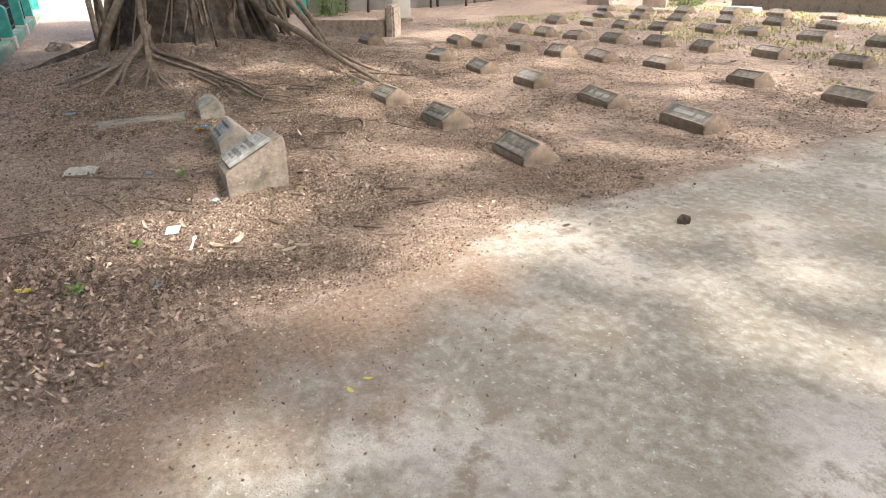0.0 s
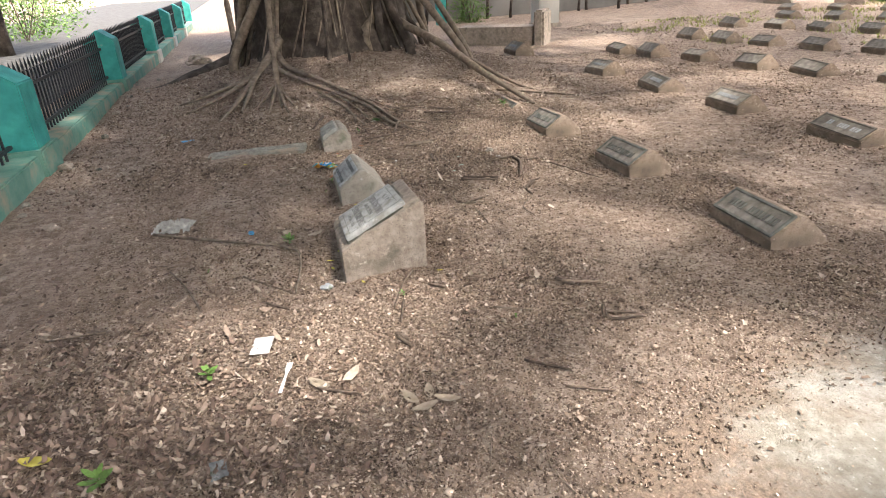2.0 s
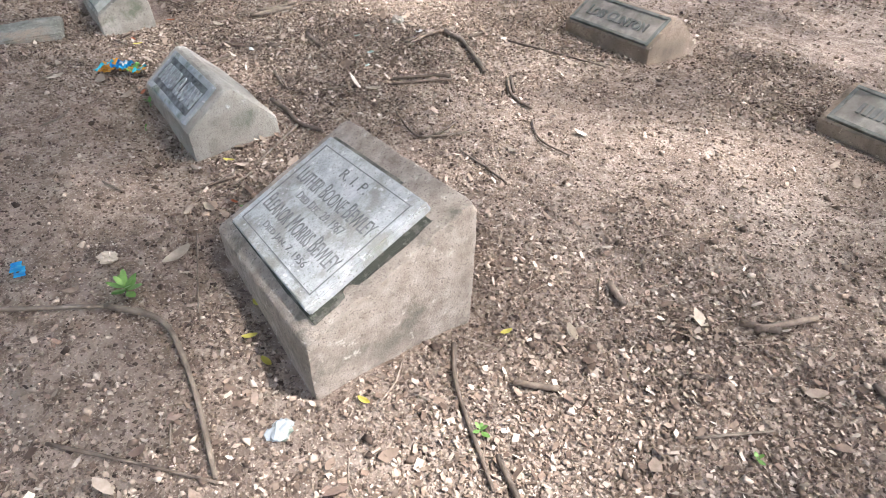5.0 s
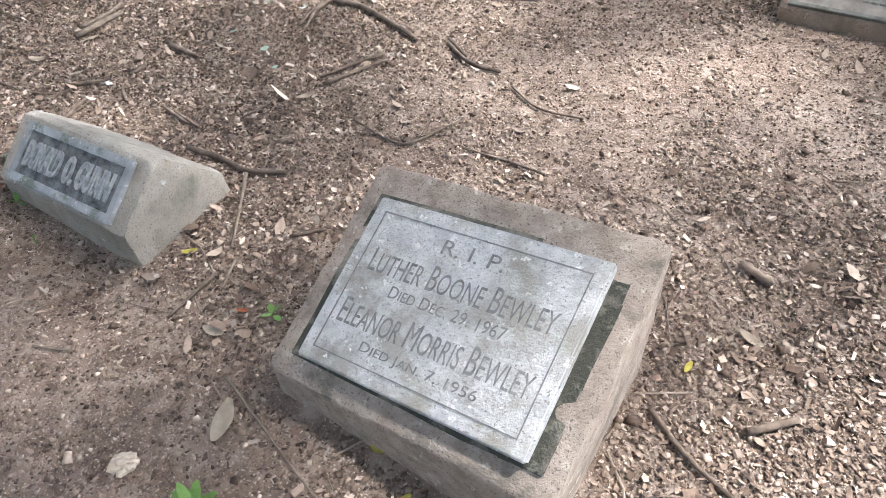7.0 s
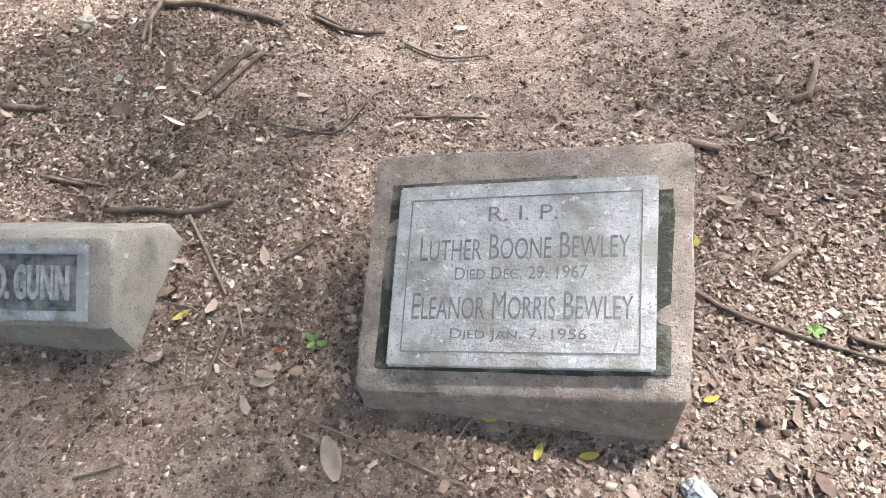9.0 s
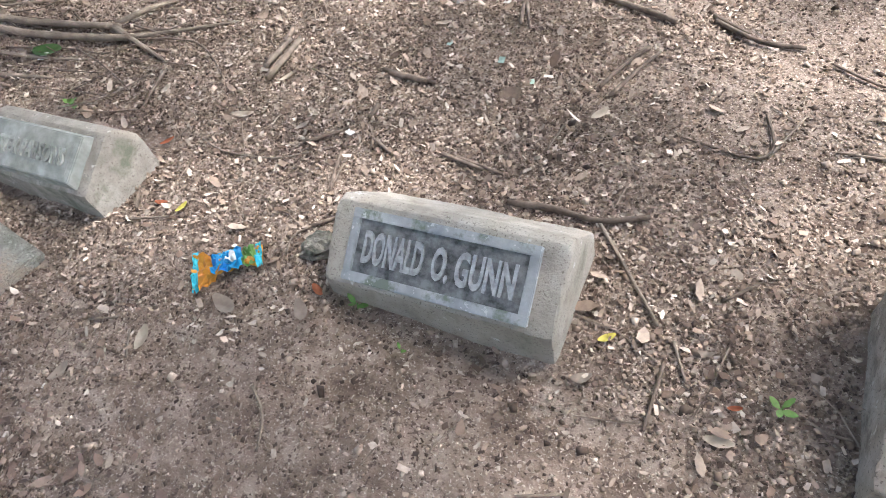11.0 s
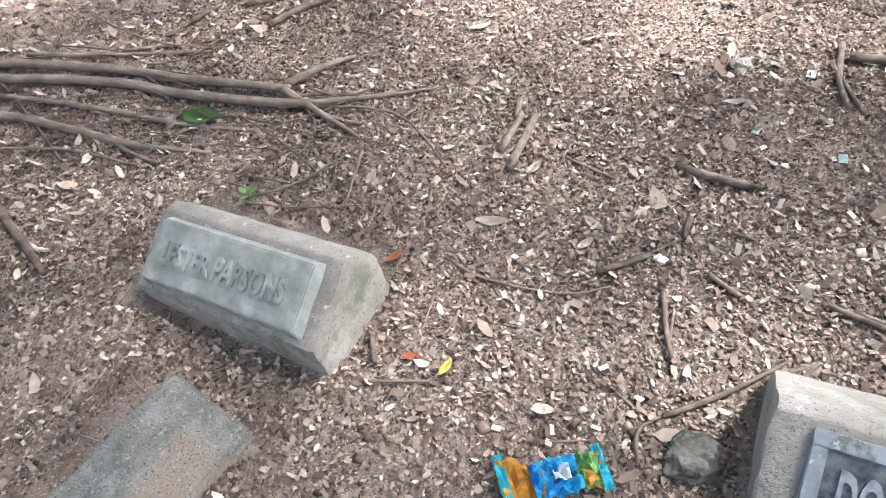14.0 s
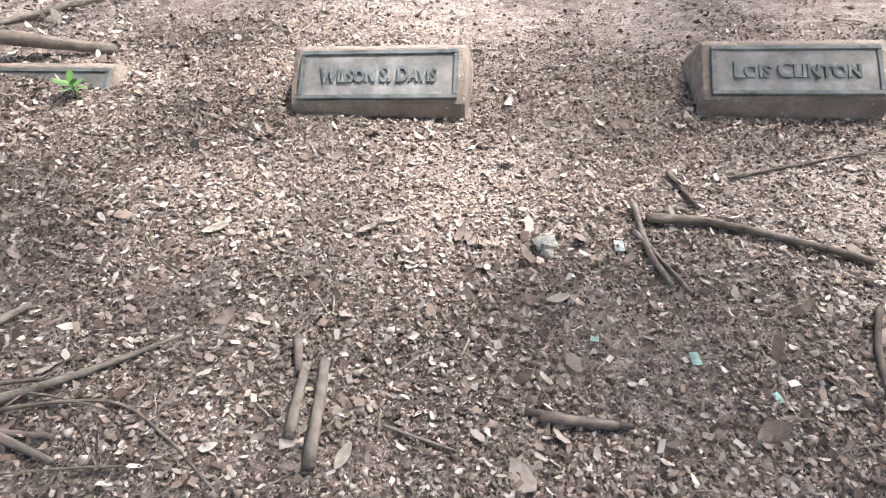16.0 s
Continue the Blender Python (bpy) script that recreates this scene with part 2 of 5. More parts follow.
STREET = material("street_asphalt", [(0.3, (0.06, 0.058, 0.056)), (0.7, (0.11, 0.108, 0.105))], 3, 8, 0.95, 0.3, 60, 0.01)


# ---- helpers for building ----
def mesh_of(name, bm, mat=None, smooth=False):
    me = bpy.data.meshes.new(name)
    bm.normal_update()
    bm.to_mesh(me)
    bm.free()
    if mat:
        me.materials.append(mat)
    if smooth:
        me.shade_smooth()
        if smooth == "edges":
            me.set_sharp_from_angle(angle=radians(35))
    return me


def part(name, bm, mat, parent, label="", smooth=False):
    ob = new(name, mesh_of(name, bm, mat, smooth))
    ob.parent = parent
    if label:
        tagged(ob, label)
    return ob


def thing(name, m, label, category, group="", kind=""):
    ob = new(name)
    ob.matrix_basis = m
    return tagged(ob, label, category, group, kind)


def solo(name, bm, mat, m, label, category, group="", kind="", smooth=False):
    ob = new(name, mesh_of(name, bm, mat, smooth))
    ob.matrix_basis = m
    return tagged(ob, label, category, group, kind)


def add_box(bm, lo, hi, bevel=0.0, m=None):
    made = bmesh.ops.create_cube(bm, size=1.0)["verts"]
    for v in made:
        v.co = Vector([lo[k] + (v.co[k] + 0.5) * (hi[k] - lo[k]) for k in range(3)])
        if m is not None:
            v.co = m @ v.co
    if bevel:
        edges = list({e for v in made for e in v.link_edges})
        bmesh.ops.bevel(bm, geom=edges, offset=bevel, segments=2, affect="EDGES")
    return made


def box(lo, hi, bevel=0.0, m=None):
    bm = bmesh.new()
    add_box(bm, lo, hi, bevel, m)
    return bm


def prism(profile, x0, x1, bevel=0.0):
    """A profile of (y, z) pushed from x0 to x1."""
    bm = bmesh.new()
    a = [bm.verts.new((x0, y, z)) for y, z in profile]
    b = [bm.verts.new((x1, y, z)) for y, z in profile]
    n = len(profile)
    bm.faces.new(a)
    bm.faces.new(b[::-1])
    for k in range(n):
        bm.faces.new((a[k], b[k], b[(k + 1) % n], a[(k + 1) % n]))
    bmesh.ops.recalc_face_normals(bm, faces=bm.faces)
    if bevel:
        bmesh.ops.bevel(bm, geom=bm.edges[:], offset=bevel, segments=2, affect="EDGES")
    return bm


def worn_block(profile, x0, x1, size=0.035, amount=0.004, seed=0.0):
    """A prism with evenly split faces, rubbed edges and an uneven surface."""
    bm = prism(profile, x0, x1)
    for _ in range(6):
        bmesh.ops.triangulate(bm, faces=bm.faces[:])
        long = [e for e in bm.edges if e.calc_length() > size]
        if not long:
            break
        bmesh.ops.subdivide_edges(bm, edges=long, cuts=1)
    bmesh.ops.triangulate(bm, faces=bm.faces[:])
    for _ in range(2):
        bmesh.ops.smooth_vert(bm, verts=bm.verts[:], factor=0.35, use_axis_x=True, use_axis_y=True, use_axis_z=True)
    for v in bm.verts:
        q = v.co + Vector((seed, seed, seed))
        v.co += amount * noise.noise_vector(q * 7) + 0.5 * amount * noise.noise_vector(q * 23)
    return bm


def roughen(bm, amount, scale, cuts=2, seed=0.0):
    if cuts:
        bmesh.ops.triangulate(bm, faces=bm.faces[:])
        for _ in range(cuts):
            long = [e for e in bm.edges if e.calc_length() > 0.05]
            bmesh.ops.subdivide_edges(bm, edges=long, cuts=1)
            bmesh.ops.triangulate(bm, faces=[f for f in bm.faces if len(f.verts) > 3])
    for v in bm.verts:
        v.co += amount * noise.noise_vector(v.co * scale + Vector((seed, seed, seed)))
    return bm


def smooth_line(points, steps=6):
    """A Catmull-Rom line through the points (x, y, z, radius)."""
    p = [np.array(q, float) for q in points]
    p = [2 * p[0] - p[1]] + p + [2 * p[-1] - p[-2]]
    out = []
    for i in range(1, len(p) - 2):
        for s in range(steps):
            t = s / steps
            out.append(0.5 * (2 * p[i] + (p[i + 1] - p[i - 1]) * t + (2 * p[i - 1] - 5 * p[i] + 4 * p[i + 1] - p[i + 2]) * t * t
                              + (3 * p[i] - p[i - 1] - 3 * p[i + 1] + p[i + 2]) * t ** 3))
    out.append(p[-2])
    return out


def add_tube(bm, points, sides=7, steps=6, wobble=0.15, flat=1.0):
    """A tapered round branch along points of (x, y, z, radius)."""
    line = smooth_line(points, steps)
    rings = []
    for i, q in enumerate(line):
        ahead = Vector(line[min(i + 1, len(line) - 1)][:3] - line[max(i - 1, 0)][:3])
        ahead = ahead.normalized() if ahead.length > 1e-6 else Vector((1, 0, 0))
        side = ahead.cross(Vector((0, 0, 1)))
        side = side.normalized() if side.length > 1e-3 else Vector((1, 0, 0))
        up = side.cross(ahead)
        c, r = Vector(q[:3]), max(float(q[3]), 0.0015)
        ring = []
        for k in range(sides):
            a = 2 * math.pi * k / sides
            rr = r * (1 + wobble * noise.noise(c * 9 + Vector((k * 2.1, 0, 0))))
            ring.append(bm.verts.new(c + side * math.cos(a) * rr + up * math.sin(a) * rr * flat))
        rings.append(ring)
    for a, b in zip(rings, rings[1:]):
        for k in range(sides):
            bm.faces.new((a[k], a[(k + 1) % sides], b[(k + 1) % sides], b[k]))
    bm.faces.new(rings[0][::-1])
    bm.faces.new(rings[-1])
    return bm


def letters(body, width, height, depth, m, mat, parent, weight=0.0):
    """Each letter of a line as a part of its own, the line exactly width by height, centred on m."""
    cu = bpy.data.curves.new("letter", "FONT")
    cu.body, cu.extrude, cu.align_x, cu.resolution_u, cu.offset = body, 0.5, "CENTER", 3, weight
    cu.small_caps_scale = 0.82
    for c in cu.body_format:
        c.use_small_caps = True
    tmp = bpy.data.objects.new("letter", cu)
    scene.collection.objects.link(tmp)
    bpy.context.view_layer.update()
    me = bpy.data.meshes.new_from_object(tmp)
    bpy.data.objects.remove(tmp)
    bm = bmesh.new()
    bm.from_mesh(me)
    bpy.data.meshes.remove(me)
    bmesh.ops.remove_doubles(bm, verts=bm.verts[:], dist=1e-5)
    lo = [min(v.co[k] for v in bm.verts) for k in range(3)]
    hi = [max(v.co[k] for v in bm.verts) for k in range(3)]
    size = (width, height, depth)
    for v in bm.verts:
        v.co = m @ Vector([((v.co[k] - lo[k]) / max(hi[k] - lo[k], 1e-6) - (0.5 if k < 2 else 0)) * size[k] for k in range(3)])
    seen = set()
    for start in bm.verts:
        if start in seen:
            continue
        seen.add(start)
        group, todo = [], [start]
        while todo:
            v = todo.pop()
            group.append(v)
            for e in v.link_edges:
                o = e.other_vert(v)
                if o not in seen:
                    seen.add(o)
                    todo.append(o)
        one, idx = bmesh.new(), {}
        for v in group:
            idx[v] = one.verts.new(v.co)
        for f in {f for v in group for f in v.link_faces}:
            one.faces.new([idx[v] for v in f.verts])
        part("letter", one, mat, parent)
    bm.free()


# ---- ground ----
TREE = Vector((-4.55, -1.32, 0))
EDGE = [(-40, 7.5), (-6, 6.3), (-3.04, 5.16), (-2.49, 4.82), (-1.69, 4.56), (-0.97, 4.24), (-0.45, 4.13), (0.51, 4.05), (2.6, 4.07), (60, 4.1)]


def edge_x(y):
    """Where the soil meets the concrete path."""
    return float(np.interp(y, [e[0] for e in EDGE], [e[1] for e in EDGE])) + 0.1 * noise.noise(Vector((0, y * 1.3, 3))) + 0.05 * noise.noise(Vector((0, y * 5, 7)))


def ground_z(x, y):
    d = math.hypot((x - TREE.x) * 0.9, y - TREE.y)
    z = 0.62 * math.exp(-(d / 2.05) ** 2)
    p = Vector((x, y, 0))
    z += 0.014 * noise.noise(p * 1.7) + 0.008 * noise.noise(p * 6) + 0.004 * noise.noise(p * 17)
    z -= 0.05 * math.exp(-((x - 1.45) / 0.35) ** 2 - ((y + 2.16) / 0.17) ** 2) + 0.03 * math.exp(-((x - 2.75) / 0.22) ** 2 - ((y + 2.3) / 0.16) ** 2)
    z += 0.35 * math.exp(-((x + 12.3) / 1.6) ** 2 - ((y - 11.5) / 2.0) ** 2)
    over = x - edge_x(y)
    if over > -0.8:
        t = min(max((over + 0.8) / 0.5, 0), 1)
        z = z * (1 - t) + t * (0.013 + 0.004 * noise.noise(p * 9))
        if over > -0.25:
            z += -0.06 * min((over + 0.25) / 1.1, 1) + min(over + 0.25, 0.5) * 0.028 * (noise.noise(p * 3.5) + 0.5 * noise.noise(p * 14))
        if over > 0.7:
            z -= min(0.06, (over - 0.7) * 0.2)
    return z


def steps_line(lo, hi, fine_lo, fine_hi, fine, grow=1.22):
    out = list(np.arange(fine_lo, fine_hi, fine))
    s, v = fine, fine_lo
    while v > lo:
        s *= grow
        v -= s
        out.insert(0, v)
    s, v = fine, out[-1]
    while v < hi:
        s *= grow
        v += s
        out.append(v)
    return out


gx, gy = steps_line(-400, 400, -3.2, 6.2, 0.032), steps_line(-400, 400, -4.2, 2.6, 0.032)
verts = [(x, y, ground_z(x, y) if abs(x) < 60 and abs(y) < 60 else 0) for y in gy for x in gx]
nx = len(gx)
faces = [(j * nx + i, j * nx + i + 1, (j + 1) * nx + i + 1, (j + 1) * nx + i) for j in range(len(gy) - 1) for i in range(nx - 1)]
me = bpy.data.meshes.new("ground")
me.from_pydata(verts, [], faces)
me.materials.append(SOIL)
me.shade_smooth()
GX, GY, GZ = np.array(gx), np.array(gy), np.array([v[2] for v in verts]).reshape(len(gy), nx)


def top_z(x, y):
    """Height of the ground sheet, or of the concrete path where that lies higher."""
    i, j = int(np.searchsorted(GX, x)) - 1, int(np.searchsorted(GY, y)) - 1
    u, w = (x - GX[i]) / (GX[i + 1] - GX[i]), (y - GY[j]) / (GY[j + 1] - GY[j])
    z = (GZ[j, i] * (1 - u) + GZ[j, i + 1] * u) * (1 - w) + (GZ[j + 1, i] * (1 - u) + GZ[j + 1, i + 1] * u) * w
    return max(z, 0.003) if x > 3.9 else z


ground = tagged(new("ground", me), "bare brown soil trodden between the grave markers", "ground", kind="structure")

bm = bmesh.new()
layer = bm.verts.layers.float.new("soil_drift")
ys = list(np.arange(-14, -4, 0.25)) + list(np.arange(-4, 3, 0.05)) + list(np.arange(3, 34, 0.4))
rings = []
for y in ys:
    e = edge_x(y) - 0.3
    ring = [bm.verts.new((e, y, -0.1))]
    for t in [k * 0.018 for k in range(18)] + [0.36, 0.45, 0.6, 0.8, 1]:
        v = bm.verts.new((e + (11.5 - e) * t, y, 0.004 * noise.noise(Vector((t * 9, y, 1)))))
        near = 0.3 + 0.6 * min(max((-1.3 - y) / 0.7, 0), 1)
        v[layer] = (0.5 + 0.14 * min(max((-1.3 - y) / 0.7, 0), 1)) * math.exp(-max(t * (11.5 - e) - 0.3, 0) / near)
        v[layer] += 0.42 * math.exp(-((v.co.x - 4.92) / 0.32) ** 2 - ((y + 1.3) / 0.24) ** 2)       # soil lobe washed over the path
        ring.append(v)
    rings.append(ring + [bm.verts.new((11.5, y, -0.1))])
for a, b in zip(rings, rings[1:]):
    for k in range(len(a) - 1):
        bm.faces.new((a[k], a[k + 1], b[k + 1], b[k]))
solo("pavement", bm, CONCRETE_ROAD, pose(0, 0, 0), "worn grey concrete path with soil drifted over its edge", "path", kind="structure", smooth=True)


# ---- grave markers ----
def marker_profile(depth, lip, top, run, flat, back):
    f = -depth / 2
    return [(f + 0.012, -0.08), (f, lip), (f + run, top), (f + run + flat, top - 0.004), (-f - 0.01, back), (-f, -0.08)]


def grave_marker(m, label, words=(), length=0.6, depth=0.35, lip=0.09, top=0.216, run=0.165, flat=0.03, back=0.07,
                 plate=(0.84, 0.78), plate_mat=None, raised=0.012, detail=2, seed=0.0, border=0.016, panel_mat=None, letter_mat=None, slant=0.0, body_mat=None, bars=0.0, group="grave markers in rows"):
    ob = thing("grave_marker", m, label, "grave marker", group)
    prof = marker_profile(depth, lip, top, run, flat, back)
    bm = worn_block(prof, -length / 2, length / 2, 0.03, 0.0035, seed) if detail > 1 else prism(prof, -length / 2, length / 2, 0.007)
    part("body", bm, body_mat or CONCRETE, ob, smooth="edges" if detail > 1 else False)
    f = -depth / 2
    slope = math.atan2(top - lip, run)
    face = math.hypot(run, top - lip)
    to_face = Matrix.Translation((0, f + run / 2, (lip + top) / 2)) @ Matrix.Rotation(slope, 4, "X")
    w, h = length * plate[0] / 2, face * plate[1] / 2
    b, low = border, raised - 0.006
    if slant:                                    # one thick plate with sloping sides
        bm = box((-w, -h, -0.02), (w, h, raised))
        for v in bm.verts:
            if v.co.z > 0:
                v.co.x -= math.copysign(slant, v.co.x)
                v.co.y -= math.copysign(slant, v.co.y)
        bmesh.ops.bevel(bm, geom=bm.edges[:], offset=0.003, segments=2, affect="EDGES")
        w, h, low = w - slant - 0.002, h - slant - 0.002, raised + 0.001
    else:
        bm = bmesh.new()
        for lo, hi in (((-w, h - b, 0), (w, h, raised)), ((-w, -h, 0), (w, -h + b, raised)), ((-w, -h + b - 0.001, 0), (-w + b, h - b + 0.001, raised - 0.001)), ((w - b, -h + b - 0.001, 0), (w, h - b + 0.001, raised - 0.001))):
            add_box(bm, (lo[0], lo[1], -0.02), hi, 0.002)
    bm.transform(to_face)
    plaque = part("plaque", bm, plate_mat or STONE_FRAME, ob, "grey marble name plaque")
    bm = box((-w + b - 0.001, -h + b - 0.001, -0.02), (w - b + 0.001, h - b + 0.001, low))
    bm.transform(to_face)
    panel = part("panel", bm, panel_mat or MOSSY_PANEL, plaque, "recessed name panel")
    for body, wide, tall, dx, dy in words:
        letters(body, wide, tall, 0.007, to_face @ Matrix.Translation((dx, dy, low - 0.0005)), letter_mat or LETTER, plaque, 0.03)
    if bars:                                     # worn, unreadable raised lettering
        g = random.Random(int(seed * 10) + 3)
        x = -bars * 0.5
        while x < bars * 0.5:
            wide = g.uniform(0.014, 0.024)
            if g.random() > 0.12:
                bm = box((x, -0.026, low - 0.01), (x + wide, 0.026, low + 0.0045), 0.0015)
                bm.transform(to_face)
                part("letter", bm, letter_mat or LETTER, plaque)
            x += wide + 0.009
    return ob


# double marker with a large inscribed plate, sunk and leaning to one side
shear = Matrix(((1, 0, 0, 0), (0, 1, 0, 0), (0.115, 0, 1, 0), (0, 0, 0, 1)))      # one end has sunk
big = thing("grave_marker", pose(2.48, -2.0, 0, 0, 0, -2.8), "large lopsided concrete grave marker with an inscribed grey plate", "grave marker", "grave markers in rows")
prof = [(-0.218, -0.12), (-0.222, 0.121), (0.215, 0.352), (0.235, 0.325), (0.23, -0.12)]
bm = worn_block(prof, -0.324, 0.32, 0.03, 0.005, 4.0)
bm.transform(shear)
part("body", bm, CONCRETE, big, smooth="edges")
to_face = shear @ Matrix.Translation((-0.005, -0.004, 0.2365)) @ Matrix.Rotation(math.atan2(0.231, 0.437), 4, "X")
# mossy mortar; its dark lower strip also paints the shaded gap below the plate
bm = roughen(box((-0.279, -0.203, -0.02), (0.287, 0.187, 0.003), 0.002), 0.007, 26, 2, 2.0)
bm.transform(to_face)
part("mortar_bed", bm, CONCRETE_DARK, big, "black mossy mortar bed, dark also for the shaded gap under the plate")
plate_m = to_face @ pose(0.002, -0.012, 0, 0, 0, 0.6)
bm = roughen(box((-0.254, -0.184, -0.002), (0.254, 0.184, 0.03), 0.004), 0.0012, 25, 2, 7.0)
bm.transform(plate_m)
plate = part("inscribed_plate", bm, STONE_PLATE, big, "pale grey inscribed stone plate")
bm = bmesh.new()
for lo, hi in (((-0.226, 0.152), (0.226, 0.1545)), ((-0.226, -0.1545), (0.226, -0.152)), ((-0.226, -0.152), (-0.2235, 0.152)), ((0.2235, -0.152), (0.226, 0.152))):
    add_box(bm, (*lo, 0.0285), (*hi, 0.0316))
bm.transform(plate_m)
part("border_line", bm, GROOVE_DARK, plate, "thin dark raised line standing in for an incised border")
for body, wide, tall, dy in (("R. I. P.", 0.135, 0.03, 0.119), ("Luther Boone Bewley", 0.405, 0.051, 0.052), ("Died Dec. 29. 1967", 0.255, 0.025, 0.0),
                             ("Eleanor Morris Bewley", 0.42, 0.053, -0.064), ("Died Jan. 7. 1956", 0.258, 0.026, -0.121)):
    letters(body, wide, tall, 0.003, plate_m @ Matrix.Translation((0.002, dy, 0.0285)), GROOVE_DARK, plate, -0.002)

# the rest of the front row
grave_marker(Matrix.Translation((1.262, -1.905, -0.018)) @ pose(0, 0, 0, 0, -2.6, -1.5), "tilted concrete grave marker with a dark framed name panel",
             (("DONALD", 0.163, 0.082, -0.113, 0.0), ("O.", 0.044, 0.08, 0.014, 0.0), ("GUNN", 0.145, 0.082, 0.124, 0.0)), plate=(0.80, 0.86), border=0.024, detail=3, seed=1.0, raised=0.013, panel_mat=STONE_PANEL, letter_mat=LETTER, body_mat=BEIGE_CONCRETE)
grave_marker(pose(-0.13, -1.9, -0.002, 0, -3, -3), "mossy concrete grave marker with a thick sloping-edged plaque",
             (("LESTER PARSONS", 0.37, 0.055, 0.0, 0.0),), length=0.56, depth=0.27, top=0.19, run=0.17, flat=0.035, back=0.12, raised=0.03, plate=(0.88, 0.92), border=0.022, detail=3, seed=2.0,
             plate_mat=MOSSY_PANEL, panel_mat=MOSSY_PANEL, letter_mat=MOSSY_PANEL, slant=0.018, body_mat=MOSS_CONCRETE)

# the row behind
ROW_B = ((0.28, 0.13, -4.4, "Wilson S. Davis"), (1.665, 0.15, -4.0, "Lois Clinton"), (3.07, 0.17, -6.0, ""), (-0.98, 0.21, -4.0, ""))
for k, (x, y, turn, body) in enumerate(ROW_B):
    words = ((body, 0.4, 0.06, 0.0, 0.0),) if body else ()
    grave_marker(pose(x, y + 0.02, (-0.025, -0.01, -0.025, -0.135)[k], 0, (-3.2, -2.5, -1, -2)[k], turn), "low weathered concrete grave marker with a name plaque", words,
                 lip=0.08, top=0.2, run=0.17, detail=2, seed=5.0 + k, plate=(0.9, 0.86), raised=0.014, plate_mat=MARBLE_BROWN, panel_mat=BROWN_PANEL, body_mat=BROWN_CONCRETE, letter_mat=MARBLE_BROWN, bars=0 if body else 0.4)
ROW_C = ((3.08, 2.15), (1.76, 2.15), (0.36, 2.16), (-0.95, 2.16), (-2.3, 2.15), (-4.7, 1.85))
ROW_D = ((3.2, 4.5), (1.85, 4.5), (0.24, 4.6), (-0.85, 4.35), (-1.62, 4.1), (-2.7, 4.0), (-3.48, 3.7), (-4.12, 3.5))
ROW_E = ((0.45, 6.75), (-0.65, 6.5), (-1.65, 6.4), (-2.55, 6.1), (-3.45, 5.9), (-4.25, 5.7), (1.7, 6.9), (-5.1, 5.6))
ROW_F = ((-0.55, 9.3), (-1.75, 9.1), (-2.7, 8.9), (-3.6, 8.4), (-4.5, 8.1), (-5.4, 7.9), (0.7, 9.4), (-6.3, 7.5))
ROW_G = ((-1.6, 11.4), (-2.8, 11.2), (-3.9, 10.9), (-5.0, 10.4), (-6.0, 10.0), (-7.0, 9.6), (0.0, 11.6))
ROW_H = ((-3.0, 13.6), (-4.3, 13.3), (-5.5, 12.9), (-6.6, 12.3), (-7.7, 11.8), (-8.7, 11.2))
rng = random.Random(5)
for row in (ROW_C, ROW_D, ROW_E, ROW_F, ROW_G, ROW_H):
    for x, y in row:
        tall = rng.uniform(0.18, 0.23)
        grave_marker(pose(x, y + 0.02, -0.02 + ground_z(x, y), rng.uniform(-3, 3), rng.uniform(-3, 3), rng.uniform(-9, -1)), "low weathered concrete grave marker with a dark plaque", (),
                     length=rng.uniform(0.55, 0.6) if row is ROW_C else rng.uniform(0.48, 0.55), lip=rng.uniform(0.085, 0.11), top=tall, run=0.17, detail=1 if row is ROW_C else 0, seed=x + y, plate=(0.9, 0.86), plate_mat=BROWN_PANEL, panel_mat=BROWN_PANEL, body_mat=BROWN_CONCRETE, raised=0.01, bars=0.36 if row is ROW_C else 0)


# ---- boundary, tree and distance ----
def fence_post(x, y=-4.62, height=0.95):
    ob = thing("fence_post", pose(x, y, 0), "teal painted masonry fence post with a pointed cap", "fence post", "fence posts along the street")
    bm = prism([(-0.2, -0.1), (0.2, -0.1), (0.2, height - 0.16), (0.0, height - 0.02), (-0.2, height - 0.16)], -0.2, 0.2, 0.012)
    part("shaft", roughen(bm, 0.006, 6, 2, x), TEAL, ob)
    part("plinth", box((-0.24, -0.24, -0.1), (0.24, 0.24, 0.24), 0.015), PLASTER if x < -6 else TEAL_FADED, ob, "faded plaster plinth")
    return ob


